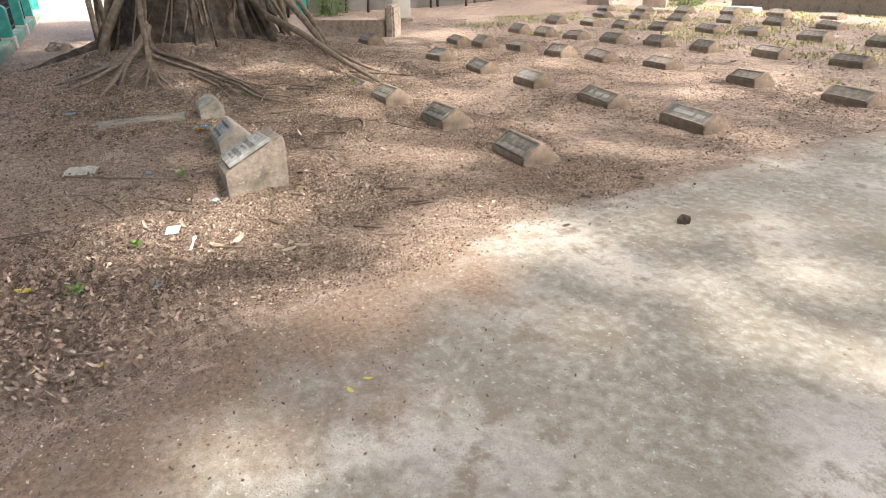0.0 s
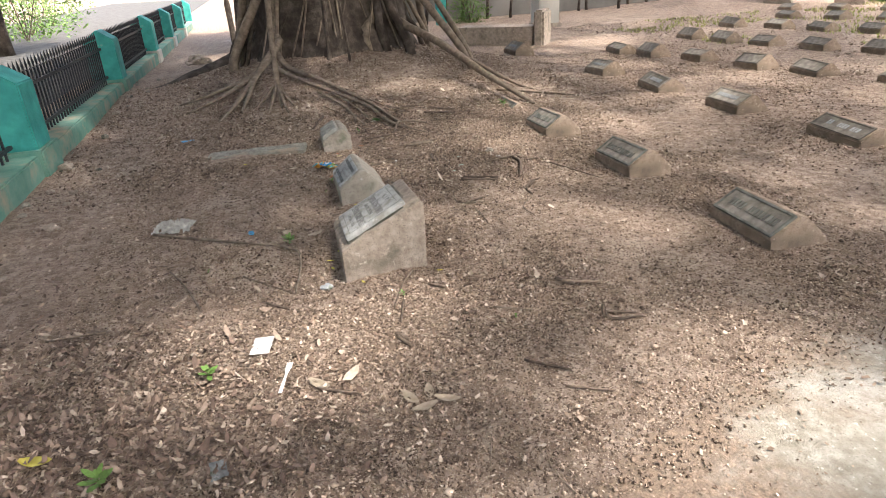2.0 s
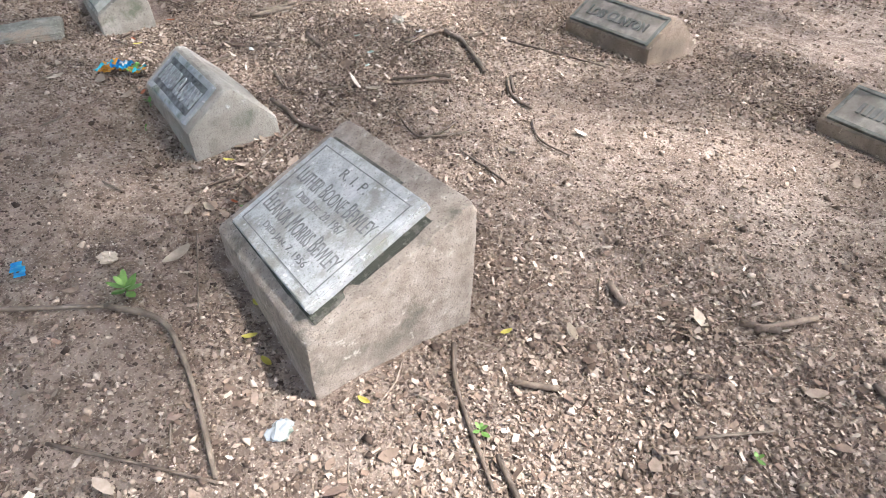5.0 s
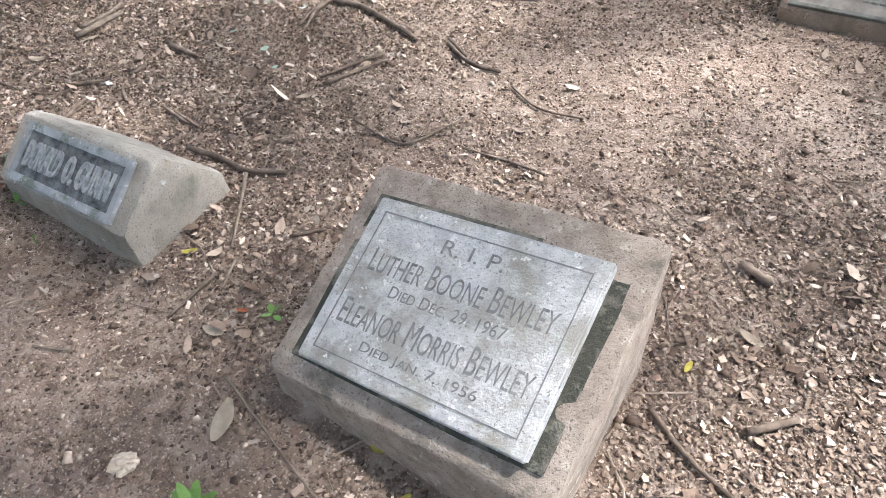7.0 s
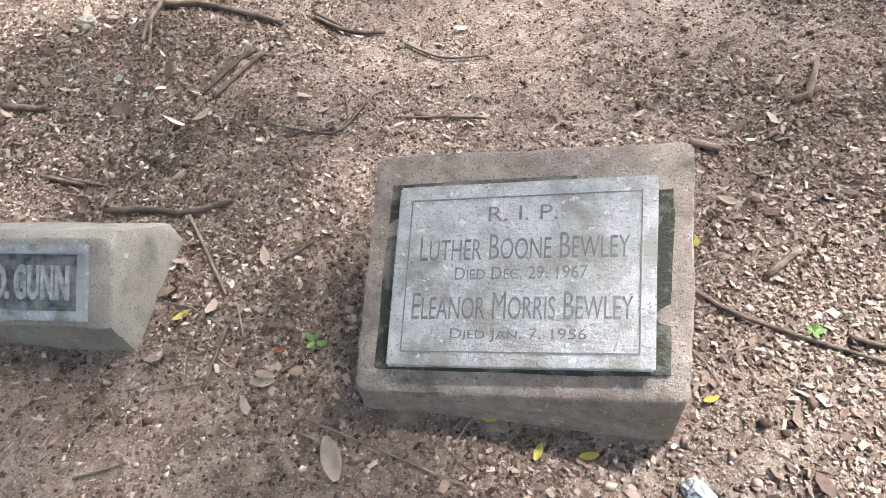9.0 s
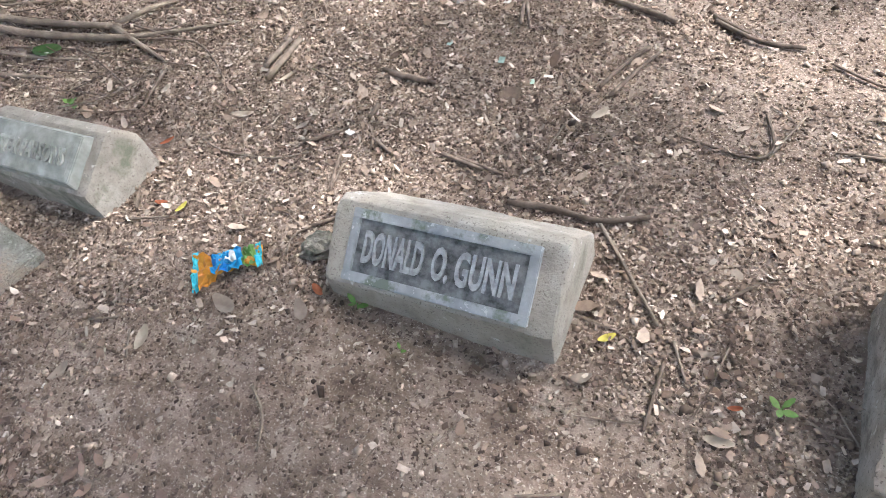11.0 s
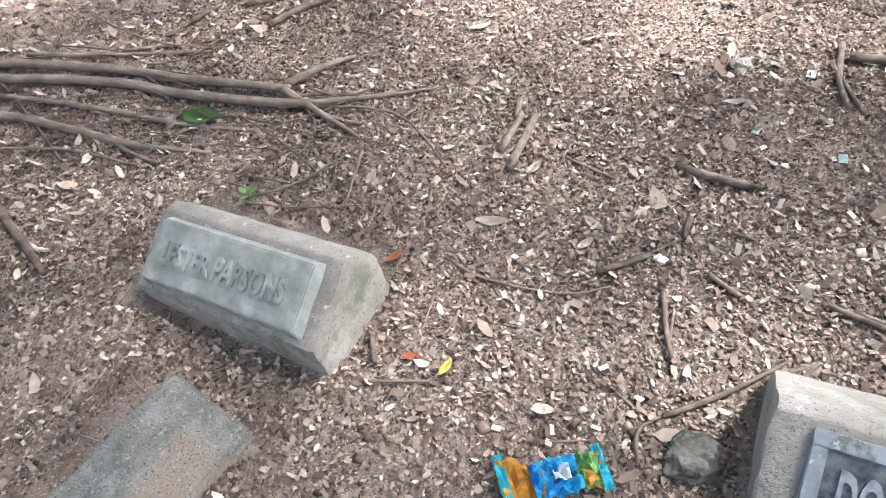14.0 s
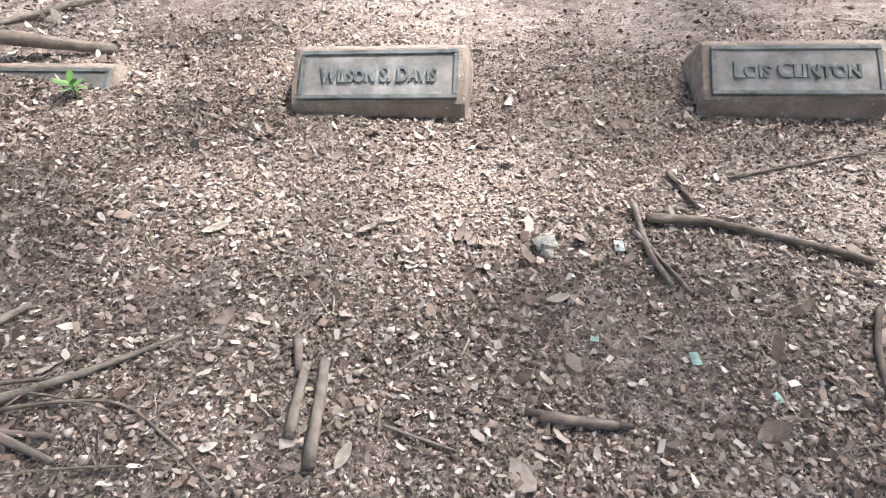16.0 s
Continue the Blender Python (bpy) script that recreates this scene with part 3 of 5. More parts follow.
POSTS = (3.8, -0.42, -4.75, -8.9, -12.3, -15.6, -19.0)
for x in POSTS:
    fence_post(x)
for a, b in zip(POSTS[1:], POSTS):
    ob = thing("iron_fence_panel", pose(0, -4.62, 0), "black iron railing with spear-headed pickets on a low wall", "fence", "iron fence panels")
    part("base_wall", roughen(box((a + 0.2, -0.13, -0.1), (b - 0.2, 0.2, 0.2), 0.015), 0.006, 5, 2, a), TEAL_FADED, ob, "faded teal plastered base wall")
    for z in (0.27, 0.66):
        part("rail", box((a + 0.15, -0.015, z), (b - 0.15, 0.015, z + 0.03)), IRON, ob)
    bm = bmesh.new()
    add_box(bm, (-0.009, -0.009, 0.2), (0.009, 0.009, 0.8))
    add_box(bm, (-0.03, -0.007, 0.79), (0.03, 0.007, 0.806), 0.003)
    vs = [bm.verts.new(c) for c in ((-0.028, 0, 0.845), (0.028, 0, 0.845), (0, -0.015, 0.845), (0, 0.015, 0.845), (0, 0, 0.798), (0, 0, 0.925))]
    for i, j in ((0, 2), (2, 1), (1, 3), (3, 0)):
        bm.faces.new((vs[i], vs[j], vs[5]))
        bm.faces.new((vs[j], vs[i], vs[4]))
    pm = mesh_of("picket", bm, IRON)
    n = int((b - a - 0.5) / 0.115)
    for k in range(n):
        p = new("picket", pm)
        p.parent = ob
        p.matrix_basis = pose(a + 0.3 + (k + 0.5) * (b - a - 0.6) / n, 0, 0)

# big fig tree: fluted trunk, root curtain, surface roots, limbs and crown
tree = thing("fig_tree", pose(0, 0, 0), "huge old fig tree with aerial roots on a soil mound", "tree")
base_z = 0.3
bm = bmesh.new()
rings = []
for i in range(16):
    z = base_z - 0.25 + i * 0.36
    r0 = 0.92 + 0.45 * math.exp(-(z - base_z) / 0.4) + 0.04 * i * 0.3
    ring = []
    for k in range(44):
        a = 2 * math.pi * k / 44
        flute = 0.13 * noise.noise(Vector((math.cos(a) * 3.1, math.sin(a) * 3.1, z * 0.25))) + 0.07 * noise.noise(Vector((math.cos(a) * 8, math.sin(a) * 8, z * 0.4 + 4)))
        r = r0 * (1 + flute * 1.3)
        ring.append(bm.verts.new((TREE.x + r * math.cos(a), TREE.y + r * math.sin(a) * 1.02, z)))
    rings.append(ring)
for a, b in zip(rings, rings[1:]):
    for k in range(44):
        bm.faces.new((a[k], a[(k + 1) % 44], b[(k + 1) % 44], b[k]))
bm.faces.new(rings[-1])
part("trunk", bm, BARK, tree, "dark fluted trunk", smooth=True)

rng = random.Random(11)
for k in range(30):
    a = rng.uniform(-1.9, 1.9) if k < 22 else rng.uniform(0, 6.28)
    r = rng.uniform(0.98, 1.2)
    top = rng.uniform(1.4, 4.0)
    lx, ly = TREE.x + r * math.cos(a), TREE.y + r * math.sin(a)
    foot = r + rng.uniform(0.05, 0.45)
    fx, fy = TREE.x + foot * math.cos(a + rng.uniform(-0.12, 0.12)), TREE.y + foot * math.sin(a + rng.uniform(-0.12, 0.12))
    rad = rng.choice((0.015, 0.025, 0.035, 0.06))
    part("aerial_root", add_tube(bmesh.new(), [(lx * 0.98 + TREE.x * 0.02, ly, top + 0.6, rad * 0.8), (lx + rng.uniform(-0.1, 0.1), ly + rng.uniform(-0.22, 0.22), (top + 0.5) / 2, rad),
                                               (fx, fy, ground_z(fx, fy) + 0.25, rad * 1.1), (fx + 0.1 * math.cos(a), fy + 0.1 * math.sin(a), ground_z(fx, fy) - 0.05, rad * 1.3)], 6, 4), rng.choice((BARK, ROOT)), tree, smooth=True)


def surface_root(points, mat=ROOT, parent=tree, name="surface_root", flat=0.8):
    pts = [(x, y, ground_z(x, y) + h, r) for x, y, h, r in points]
    return part(name, add_tube(bmesh.new(), pts, 8, 6, 0.25, flat), mat, parent, smooth=True)


# paired roots that run out beside the front row and fork at their ends
surface_root([(-3.4, -2.25, 0.2, 0.0574), (-3, -2.12, 0.07, 0.041), (-2.45, -1.8, 0.045, 0.0279), (-1.7, -1.45, 0.035, 0.0213), (-1.22, -1.3, 0.03, 0.018), (-0.93, -1.24, 0.03, 0.0164), (-0.54, -1.18, 0.028, 0.0148)])
surface_root([(-0.56, -1.19, 0.03, 0.0148), (-0.43, -1.24, 0.025, 0.0115), (-0.2, -1.32, 0.008, 0.00656)])
surface_root([(-0.57, -1.17, 0.03, 0.0131), (-0.49, -1.03, 0.025, 0.0115), (-0.44, -0.93, 0.012, 0.0082)])
surface_root([(-3, -2.3, 0.1, 0.041), (-2.5, -2.0, 0.04, 0.0262), (-1.7, -1.55, 0.03, 0.0197), (-1.17, -1.36, 0.028, 0.018), (-0.87, -1.31, 0.026, 0.018), (-0.5, -1.25, 0.026, 0.0164), (-0.37, -1.2, 0.022, 0.0107), (-0.22, -1.12, 0.016, 0.0082), (-0.07, -1.0, 0.005, 0.00492)])
surface_root([(-2.0, -1.85, 0.03, 0.018), (-1.46, -1.65, 0.025, 0.0164), (-1.15, -1.6, 0.02, 0.0148), (-0.88, -1.57, 0.014, 0.0123), (-0.62, -1.51, 0.004, 0.00656)])
surface_root([(-1.9, -1.7, 0.025, 0.0115), (-1.41, -1.54, 0.02, 0.00984), (-1.08, -1.48, 0.016, 0.00984), (-0.75, -1.43, 0.012, 0.0082), (-0.55, -1.38, 0.004, 0.00492)])
for radius, points in ((0.005, ((-0.4, -1.23), (-0.25, -1.2), (-0.13, -1.19), (-0.01, -1.26), (0.11, -1.36))), (0.009, ((-1.0, -1.56), (-0.87, -1.6), (-0.74, -1.61))), (0.009, ((-1.6, -1.33), (-1.28, -1.19), (-0.98, -1.05))),
                       (0.006, ((-1.75, -1.42), (-1.38, -1.56), (-1.04, -1.71))), (0.008, ((-0.58, -1.2), (-0.35, -1.26), (-0.22, -1.27))), (0.006, ((-0.55, -1.22), (-0.4, -1.16), (-0.26, -1.14))),
                       (0.009, ((-1.22, -1.02), (-1.17, -0.75))), (0.006, ((-1.5, -1.85), (-1.1, -1.68), (-0.8, -1.64))), (0.004, ((-0.95, -1.42), (-0.7, -1.35), (-0.5, -1.34))), (0.004, ((-0.5, -1.2), (-0.38, -1.29), (-0.33, -1.36)))):
    surface_root([(x, y, 0.018 - 0.003 * k, radius * (1 - 0.12 * k)) for k, (x, y) in enumerate(points)], TWIG)
# dark bark ridge standing in for the trunk's shaded flare and hollow
surface_root([(-4.7, -2.1, 0.35, 0.26), (-4.6, -2.7, 0.02, 0.2), (-4.45, -3.3, -0.03, 0.15), (-4.3, -3.9, -0.05, 0.1), (-4.2, -4.4, -0.06, 0.05)], BARK, flat=0.7)
g = random.Random(77)
for k in range(34):
    x, y, a, ln = g.uniform(-1.75, -0.3), g.uniform(-1.72, -1.02), g.gauss(0.2, 0.45), g.uniform(0.15, 0.5)
    bend = g.uniform(-0.5, 0.5)
    surface_root([(x + ln * t * math.cos(a + bend * t), y + ln * t * math.sin(a + bend * t), 0.026 - 0.014 * t, g.uniform(0.002, 0.005) * (1 - 0.5 * t)) for t in (0, 0.35, 0.7, 1)], TWIG)
# root that leans down from the trunk like a pole
def pole_root(points):
    part("leaning_root", add_tube(bmesh.new(), points, 8, 6, 0.2), ROOT, tree, smooth=True)


pole_root([(-4.1, -0.55, 0.95, 0.07), (-3.5, -0.37, 0.76, 0.06), (-2.6, -0.1, 0.56, 0.05), (-1.7, 0.18, 0.27, 0.042), (-0.82, 0.44, 0.03, 0.02)])
pole_root([(-3.9, -0.4, 1.6, 0.06), (-3.45, -0.12, 1.1, 0.055), (-2.95, 0.2, 0.55, 0.05), (-2.75, 0.35, 0.2, 0.05)])
pole_root([(-4.0, -0.3, 1.9, 0.05), (-3.6, 0.05, 1.2, 0.045), (-3.2, 0.38, 0.5, 0.04), (-3.05, 0.5, 0.12, 0.04)])
pole_root([(-3.6, -0.2, 0.7, 0.03), (-2.7, 0.25, 0.36, 0.028), (-1.9, 0.62, 0.1, 0.02), (-1.4, 0.85, 0.02, 0.01)])
surface_root([(-1.6, 0.3, 0.02, 0.018), (-1.35, 0.69, 0.015, 0.016), (-1.0, 1.1, 0.006, 0.01)])
# splayed feet of the hanging roots in front of the trunk
for spread in ((-1.69, -2.31), (-1.73, -2.17), (-1.65, -2.46), (-1.9, -2.6), (-1.5, -2.25)):
    surface_root([(-2.28, -2.3, 0.42, 0.03), (-2.15, -2.31, 0.2, 0.028), (0.5 * (-2.15 + spread[0]), 0.5 * (-2.31 + spread[1]), 0.07, 0.024), (*spread, 0.004, 0.008)])
surface_root([(-3.55, -2.1, 2.6, 0.035), (-3.0, -2.22, 1.4, 0.035), (-2.45, -2.29, 0.65, 0.033), (-2.28, -2.3, 0.42, 0.032)], name="aerial_root")
for spread in ((-2.11, -3.39), (-1.5, -3.0), (-1.9, -2.86), (-1.75, -2.75), (-2.6, -3.5)):
    surface_root([(-3.4, -2.15, 0.3, 0.055), (-2.85, -2.5, 0.12, 0.042), (0.5 * (-2.7 + spread[0]), 0.5 * (-2.58 + spread[1]), 0.05, 0.03), (*spread, 0.006, 0.01)])
for k in range(9):
    y0 = -2.5 + 2.1 * (k + rng.random()) / 9
    x0 = -3.45 - 0.25 * abs(y0 + 1.4)
    slant = rng.uniform(-0.6, 0.7)
    pole_root([(x0 - 0.15, y0 + slant, 2.6, 0.012), (x0 - 0.02, y0 + slant * 0.5, 1.3, 0.014), (x0 + 0.12, y0, ground_z(x0 + 0.12, y0) - 0.04, 0.012)])

# ground spots kept clear of crown leaves along the sun, to make sun patches
GAPS = ((3.32, -2.55, 0.42), (3.65, -2.1, 0.3), (2.13, -0.73, 0.32), (0.46, -0.2, 0.36), (0.24, 0.5, 0.36), (4.4, -0.8, 0.5), (5.67, -2.68, 0.3), (6.07, -0.49, 0.18), (4.74, -1.98, 0.35),
        (0.34, 1.11, 0.3), (1.08, 4.27, 0.5), (1.6, 5.2, 0.6), (-1.2, 3.3, 0.4), (-5.8, 3.8, 0.8), (6.6, 0.6, 0.35), (-3.0, 2.8, 0.4), (-8.6, -2.7, 1.1), (2.8, -0.6, 0.3))


def cover(x, y):
    """How dense the unseen crown is over a place in its shade, set to tune the light there: thick by the trunk and the
    fence, thin over the rows.
    """
    t = min(max((y + 2.5) / 1.4, 0), 1)
    d = 1 - 0.62 * t
    if x > 4.2:
        d = (0.76 if x < 5.6 else 0.7) + 0.22 * noise.noise(Vector((x, y, 4)))
    if 2.7 < x < 4.2 and y < -1.2:
        d = min(d, 0.5)
    if 3.6 < x < 4.8 and -2.0 < y < -0.3:
        d = min(d, 0.45)
    if y < -3.4 and x < 3:
        d = 0.88
    if x < -2.5:
        d = max(d, 0.75 - 0.35 * (y > 2))
    if 1.2 < x < 2.7 and -2.7 < y < -1.2:
        d = min(d, 0.58)
    if -1.0 < x < 1.8 and -2.4 < y < -0.2:
        d = min(d, 0.46)
    if y > 6.5:
        d = 0.42
    return d


rng = random.Random(21)
quads, tris = [], []
for _ in range(17000):
    x, y = rng.uniform(-16, 10.5), rng.uniform(-7, 13)
    if rng.random() > cover(x, y) or any(math.hypot(x - a, (y - b) * 0.9) < r * (1 + 0.5 * noise.noise(Vector((x * 3, y * 3, 0)))) for a, b, r in GAPS):
        continue
    z = rng.uniform(5.0, 8.5) + 0.8 * noise.noise(Vector((x * 0.4, y * 0.4, 2)))
    c = Vector((x, y, 0)) + SUN_DIR * (z / SUN_DIR.z)
    for _ in range(4):
        d = c + Vector((rng.gauss(0, 0.14), rng.gauss(0, 0.14), rng.gauss(0, 0.1)))
        q = Euler((rng.uniform(-0.7, 0.7), rng.uniform(-0.7, 0.7), rng.uniform(0, 6.3))).to_matrix()
        s = rng.uniform(0.14, 0.23)
        n0 = len(quads)
        quads += [tuple(d + q @ Vector(v)) for v in ((-s, 0, 0), (0, -s * 0.55, 0.02), (s, 0, 0), (0, s * 0.55, 0.02))]
        tris.append((n0, n0 + 1, n0 + 2, n0 + 3))
me = bpy.data.meshes.new("crown")
me.from_pydata(quads, [], tris)
me.materials.append(CROWN)
crown = tagged(new("crown", me), "wide dense green leaf canopy", kind="stuff")
crown.parent = tree
for k in range(11):
    a = rng.uniform(-1.2, 2.2)
    ln = rng.uniform(4.5, 9)
    dx, dy = math.cos(a), math.sin(a)
    part("limb", add_tube(bmesh.new(), [(TREE.x, TREE.y, 5.0, 0.34), (TREE.x + dx * ln * 0.35, TREE.y + dy * ln * 0.35, 6.6, 0.2), (TREE.x + dx * ln * 0.7, TREE.y + dy * ln * 0.7, 7.4, 0.12), (TREE.x + dx * ln * 1.2, TREE.y + dy * ln * 1.2, 8.2, 0.03)], 7, 4), BARK, tree, smooth=True)

# far boundary wall, monuments, tomb
solo("wall_west", roughen(box((-14.3, 1.5, -0.1), (-14.0, 40, 3.2), 0.02), 0.02, 1, 2), GREY_WALL, pose(0, 0, 0), "tall grey weathered boundary wall", "wall", kind="structure")
solo("wall_north", box((-14.0, 30, -0.1), (40, 30.3, 3.0), 0.02), GREY_WALL, pose(0, 0, 0), "tall grey weathered boundary wall", "wall", kind="structure")
ob = thing("pillar", pose(-9.6, 4.6, 0), "pale square plastered pillar with grey stains", "pillar")
part("shaft", roughen(box((-0.27, -0.27, -0.05), (0.27, 0.27, 1.1), 0.02), 0.008, 5, 2), PLASTER, ob, smooth="edges")
part("foot", box((-0.31, -0.31, -0.05), (0.31, 0.31, 0.1), 0.015), CONCRETE, ob)
ob = thing("box_tomb", pose(-6.75, 2.3, 0, 0, 0, 52), "low grey concrete box tomb with a headstone", "tomb")
part("body", roughen(box((-0.85, -0.3, -0.05), (0.75, 0.3, 0.36), 0.02), 0.008, 5, 2), CONCRETE, ob)
part("headstone", roughen(box((0.78, -0.33, -0.05), (0.98, 0.33, 0.66), 0.04), 0.008, 5, 2), CONCRETE, ob)
ob = thing("enclosure", pose(-7.1, 14.8, 0, 0, 0, 8), "long grey concrete enclosure wall beside the graves", "wall")
part("wall", box((0, 0, -0.1), (12, 0.3, 0.95), 0.02), CONCRETE, ob)
part("coping", box((-0.05, -0.05, 0.95), (12, 0.35, 1.05), 0.015), CONCRETE, ob)
for x, y, h in ((-10.2, 12.2, 1.9), (-8.9, 13.4, 1.35)):
    ob = thing("monument", pose(x, y, 0, 0, 0, 40), "grey stone monument on a stepped base", "monument", "stone monuments")
    part("base", box((-0.36, -0.36, -0.05), (0.36, 0.36, 0.26), 0.02), CONCRETE, ob)
    part("step", box((-0.29, -0.29, 0.26), (0.29, 0.29, 0.36), 0.02), CONCRETE, ob)
    part("shaft", roughen(box((-0.2, -0.2, 0.36), (0.2, 0.2, h), 0.03), 0.01, 4, 2, x), CONCRETE, ob)
# street side: bright road, white building, hedge trees
solo("road", box((-60, -14, -0.02), (60, -5.4, 0.03)), STREET, pose(0, 0, 0), "pale street beyond the iron fence", "road", kind="structure")
ob = thing("building", pose(-12, -22, 0), "white two-storey building across the street", "building")
part("wall", box((-20, -4, 0), (30, 4, 7.2), 0.03), PLASTER, ob)
part("roof", box((-20.3, -4.3, 7.2), (30.3, 4.3, 7.5), 0.03), CONCRETE, ob)
for k in range(12):
    for z in (1.0, 4.2):
        w = part("window", box((-18 + k * 4, 3.95, z), (-16.4 + k * 4, 4.06, z + 1.5), 0.02), PLASTER, ob, "white window frame")
        part("pane", box((-17.9 + k * 4, 4.0, z + 0.1), (-16.5 + k * 4, 4.075, z + 1.4)), STONE_PANEL, w, "dark window pane")
# stems along the far boundary
for k in range(26):
    y = 1.2 + k * 0.62 + rng.uniform(-0.2, 0.2)
    x = -13.3 + rng.uniform(-0.4, 0.5)
    if k % 9 == 7:
        continue
    solo("sapling_stem", add_tube(bmesh.new(), [(0, 0, -0.1, 0.05), (rng.uniform(-0.1, 0.1), rng.uniform(-0.15, 0.15), 1.5, 0.04), (rng.uniform(-0.2, 0.2), rng.uniform(-0.3, 0.3), 3.6, 0.025)], 6, 4), BARK,
         pose(x, y, ground_z(x, y)), "thin grey sapling stem against the boundary wall", "sapling", "saplings along the wall", smooth=True)
for k in range(12):
    x, y = -8.4 - k * 0.35 + rng.uniform(-0.1, 0.1), -2.9 + k * 0.12 + rng.uniform(-0.4, 0.4)
    solo("sapling_stem", add_tube(bmesh.new(), [(0, 0, -0.1, 0.07), (rng.uniform(-0.1, 0.1), rng.uniform(-0.1, 0.1), 1.5, 0.055), (rng.uniform(-0.2, 0.2), rng.uniform(-0.2, 0.2), 4.0, 0.04)], 6, 4), BARK,
         pose(x, y, 0), "thin brown stem behind the fig tree", "sapling", "saplings behind the tree", smooth=True)


def bush(x, y, r, h, label, mat=GREEN, seed=1):
    ob = thing("bush", pose(x, y, ground_z(x, y)), label, "bush")
    g = random.Random(seed)
    v, q = [], []
    for _ in range(1500):
        a, u = g.uniform(0, 6.28), g.random() ** 0.5
        z = g.random()
        wide = r * (0.45 + 0.7 * math.sin(math.pi * min(z + 0.15, 1))) * (1 + 0.35 * math.sin(3 * a + seed))
        c = Vector((wide * u * math.cos(a), wide * u * math.sin(a), z * h))
        t = Euler((g.uniform(-1, 1), g.uniform(-1, 1), a)).to_matrix()
        s = g.uniform(0.03, 0.065) * (0.5 + 0.5 * r)
        n0 = len(v)
        v += [tuple(c + t @ Vector(k)) for k in ((-s, 0, 0), (0, -s * 0.5, 0.01), (s, 0, 0), (0, s * 0.5, 0.01))]
        q.append((n0, n0 + 1, n0 + 2, n0 + 3))
    me = bpy.data.meshes.new("foliage")
    me.from_pydata(v, [], q)
    me.materials.append(mat)
    leaves = new("foliage", me)
    leaves.parent = ob
    for k in range(4):
        a = 1.57 * k
        part("stem", add_tube(bmesh.new(), [(0, 0, -0.05, 0.02), (0.3 * r * math.cos(a), 0.3 * r * math.sin(a), h * 0.5, 0.014), (0.5 * r * math.cos(a), 0.5 * r * math.sin(a), h * 0.9, 0.006)], 5, 3), TWIG, ob)
    return ob


bush(-8.7, 14.6, 0.6, 0.7, "leafy green bush beside the grey enclosure", seed=3)
bush(-10.4, 16.0, 1.6, 2.6, "dark green shrub at the boundary wall", CROWN, seed=4)
bush(-8.4, 17.5, 1.8, 3.0, "dark green shrub at the boundary wall", CROWN, seed=5)
bush(-12.2, 14.0, 1.3, 2.6, "dark green shrub at the boundary wall", CROWN, seed=16)
bush(-12.6, 3.6, 0.5, 0.9, "small yellow-green shrub by the wall", seed=6)


# Trees added along the street so their crowns block the low sky.
def sky_blocking_tree(x, y, r, h, seed):
    ob = thing("sky_blocking_tree", pose(x, y, 0), "leafy tree added beyond the iron fence to block low sky", "tree", "street trees")
    g = random.Random(seed)
    part("trunk", add_tube(bmesh.new(), [(0, 0, -0.1, 0.22), (0.1, 0.05, h * 0.4, 0.17), (0.0, 0.1, h * 0.75, 0.08)], 9, 4), BARK, ob, smooth=True)
    v, q = [], []
    for _ in range(60):
        a, u = g.uniform(0, 6.28), g.random() ** 0.5
        mid = Vector((r * u * math.cos(a), r * u * math.sin(a), h * g.uniform(0.42, 1.0)))
        size = g.uniform(0.4, 0.8) * r * 0.5
        for _ in range(70):
            c = mid + Vector((g.gauss(0, 0.5), g.gauss(0, 0.5), g.gauss(0, 0.35))) * size
            t = Euler((g.uniform(-1, 1), g.uniform(-1, 1), g.uniform(0, 6.28))).to_matrix()
            s = g.uniform(0.1, 0.2)
            n0 = len(v)
            v += [tuple(c + t @ Vector(k)) for k in ((-s, 0, 0), (0, -s * 0.5, 0.02), (s, 0, 0), (0, s * 0.5, 0.02))]
            q.append((n0, n0 + 1, n0 + 2, n0 + 3))
    me = bpy.data.meshes.new("crown")
    me.from_pydata(v, [], q)
    me.materials.append(GREEN)
    new("crown", me).parent = ob


for k, (x, y, r, h) in enumerate(((-7.8, -9.0, 2.3, 6.5), (-3.2, -8.4, 2.4, 7.0), (1.2, -8.8, 2.5, 7.5), (5.6, -8.3, 2.6, 7.5), (10.2, -8.8, 2.5, 7.5), (-13.0, -8.5, 2.3, 6.5), (14.5, -6.0, 2.6, 7.5))):
    sky_blocking_tree(x, y, r, h, k + 30)
for k, (x, y, h) in enumerate(((-21.0, -10.0, 2.6), (-24.5, -10.6, 2.8), (-18.2, -9.4, 2.2), (-28.0, -11.0, 3.0))):
    bush(x, y, 1.5, h, "bright green leafy hedge bush across the street", GREEN, seed=40 + k)
v, q = [], []
g = random.Random(17)
for _ in range(9000):
    x, y = g.uniform(-9, 3.5), g.uniform(5.2, 15)
    if noise.noise(Vector((x * 0.6, y * 0.6, 3))) < -0.05 + 0.25 * (y < 7):
        continue
    z = ground_z(x, y)
    for _ in range(2):
        a, ln, w = g.uniform(0, 6.28), g.uniform(0.03, 0.09), g.uniform(0.006, 0.012)
        n0 = len(v)
        dx, dy = math.cos(a), math.sin(a)
        v += [(x - dy * w, y + dx * w, z), (x + dy * w, y - dx * w, z), (x + dx * ln * 0.7, y + dy * ln * 0.7, z + ln)]
        q.append((n0, n0 + 1, n0 + 2))
me = bpy.data.meshes.new("grass")
me.from_pydata(v, [], q)
me.materials.append(GRASS)
tagged(new("grass", me), "thin yellow-green grass among the far graves", "grass", kind="stuff")
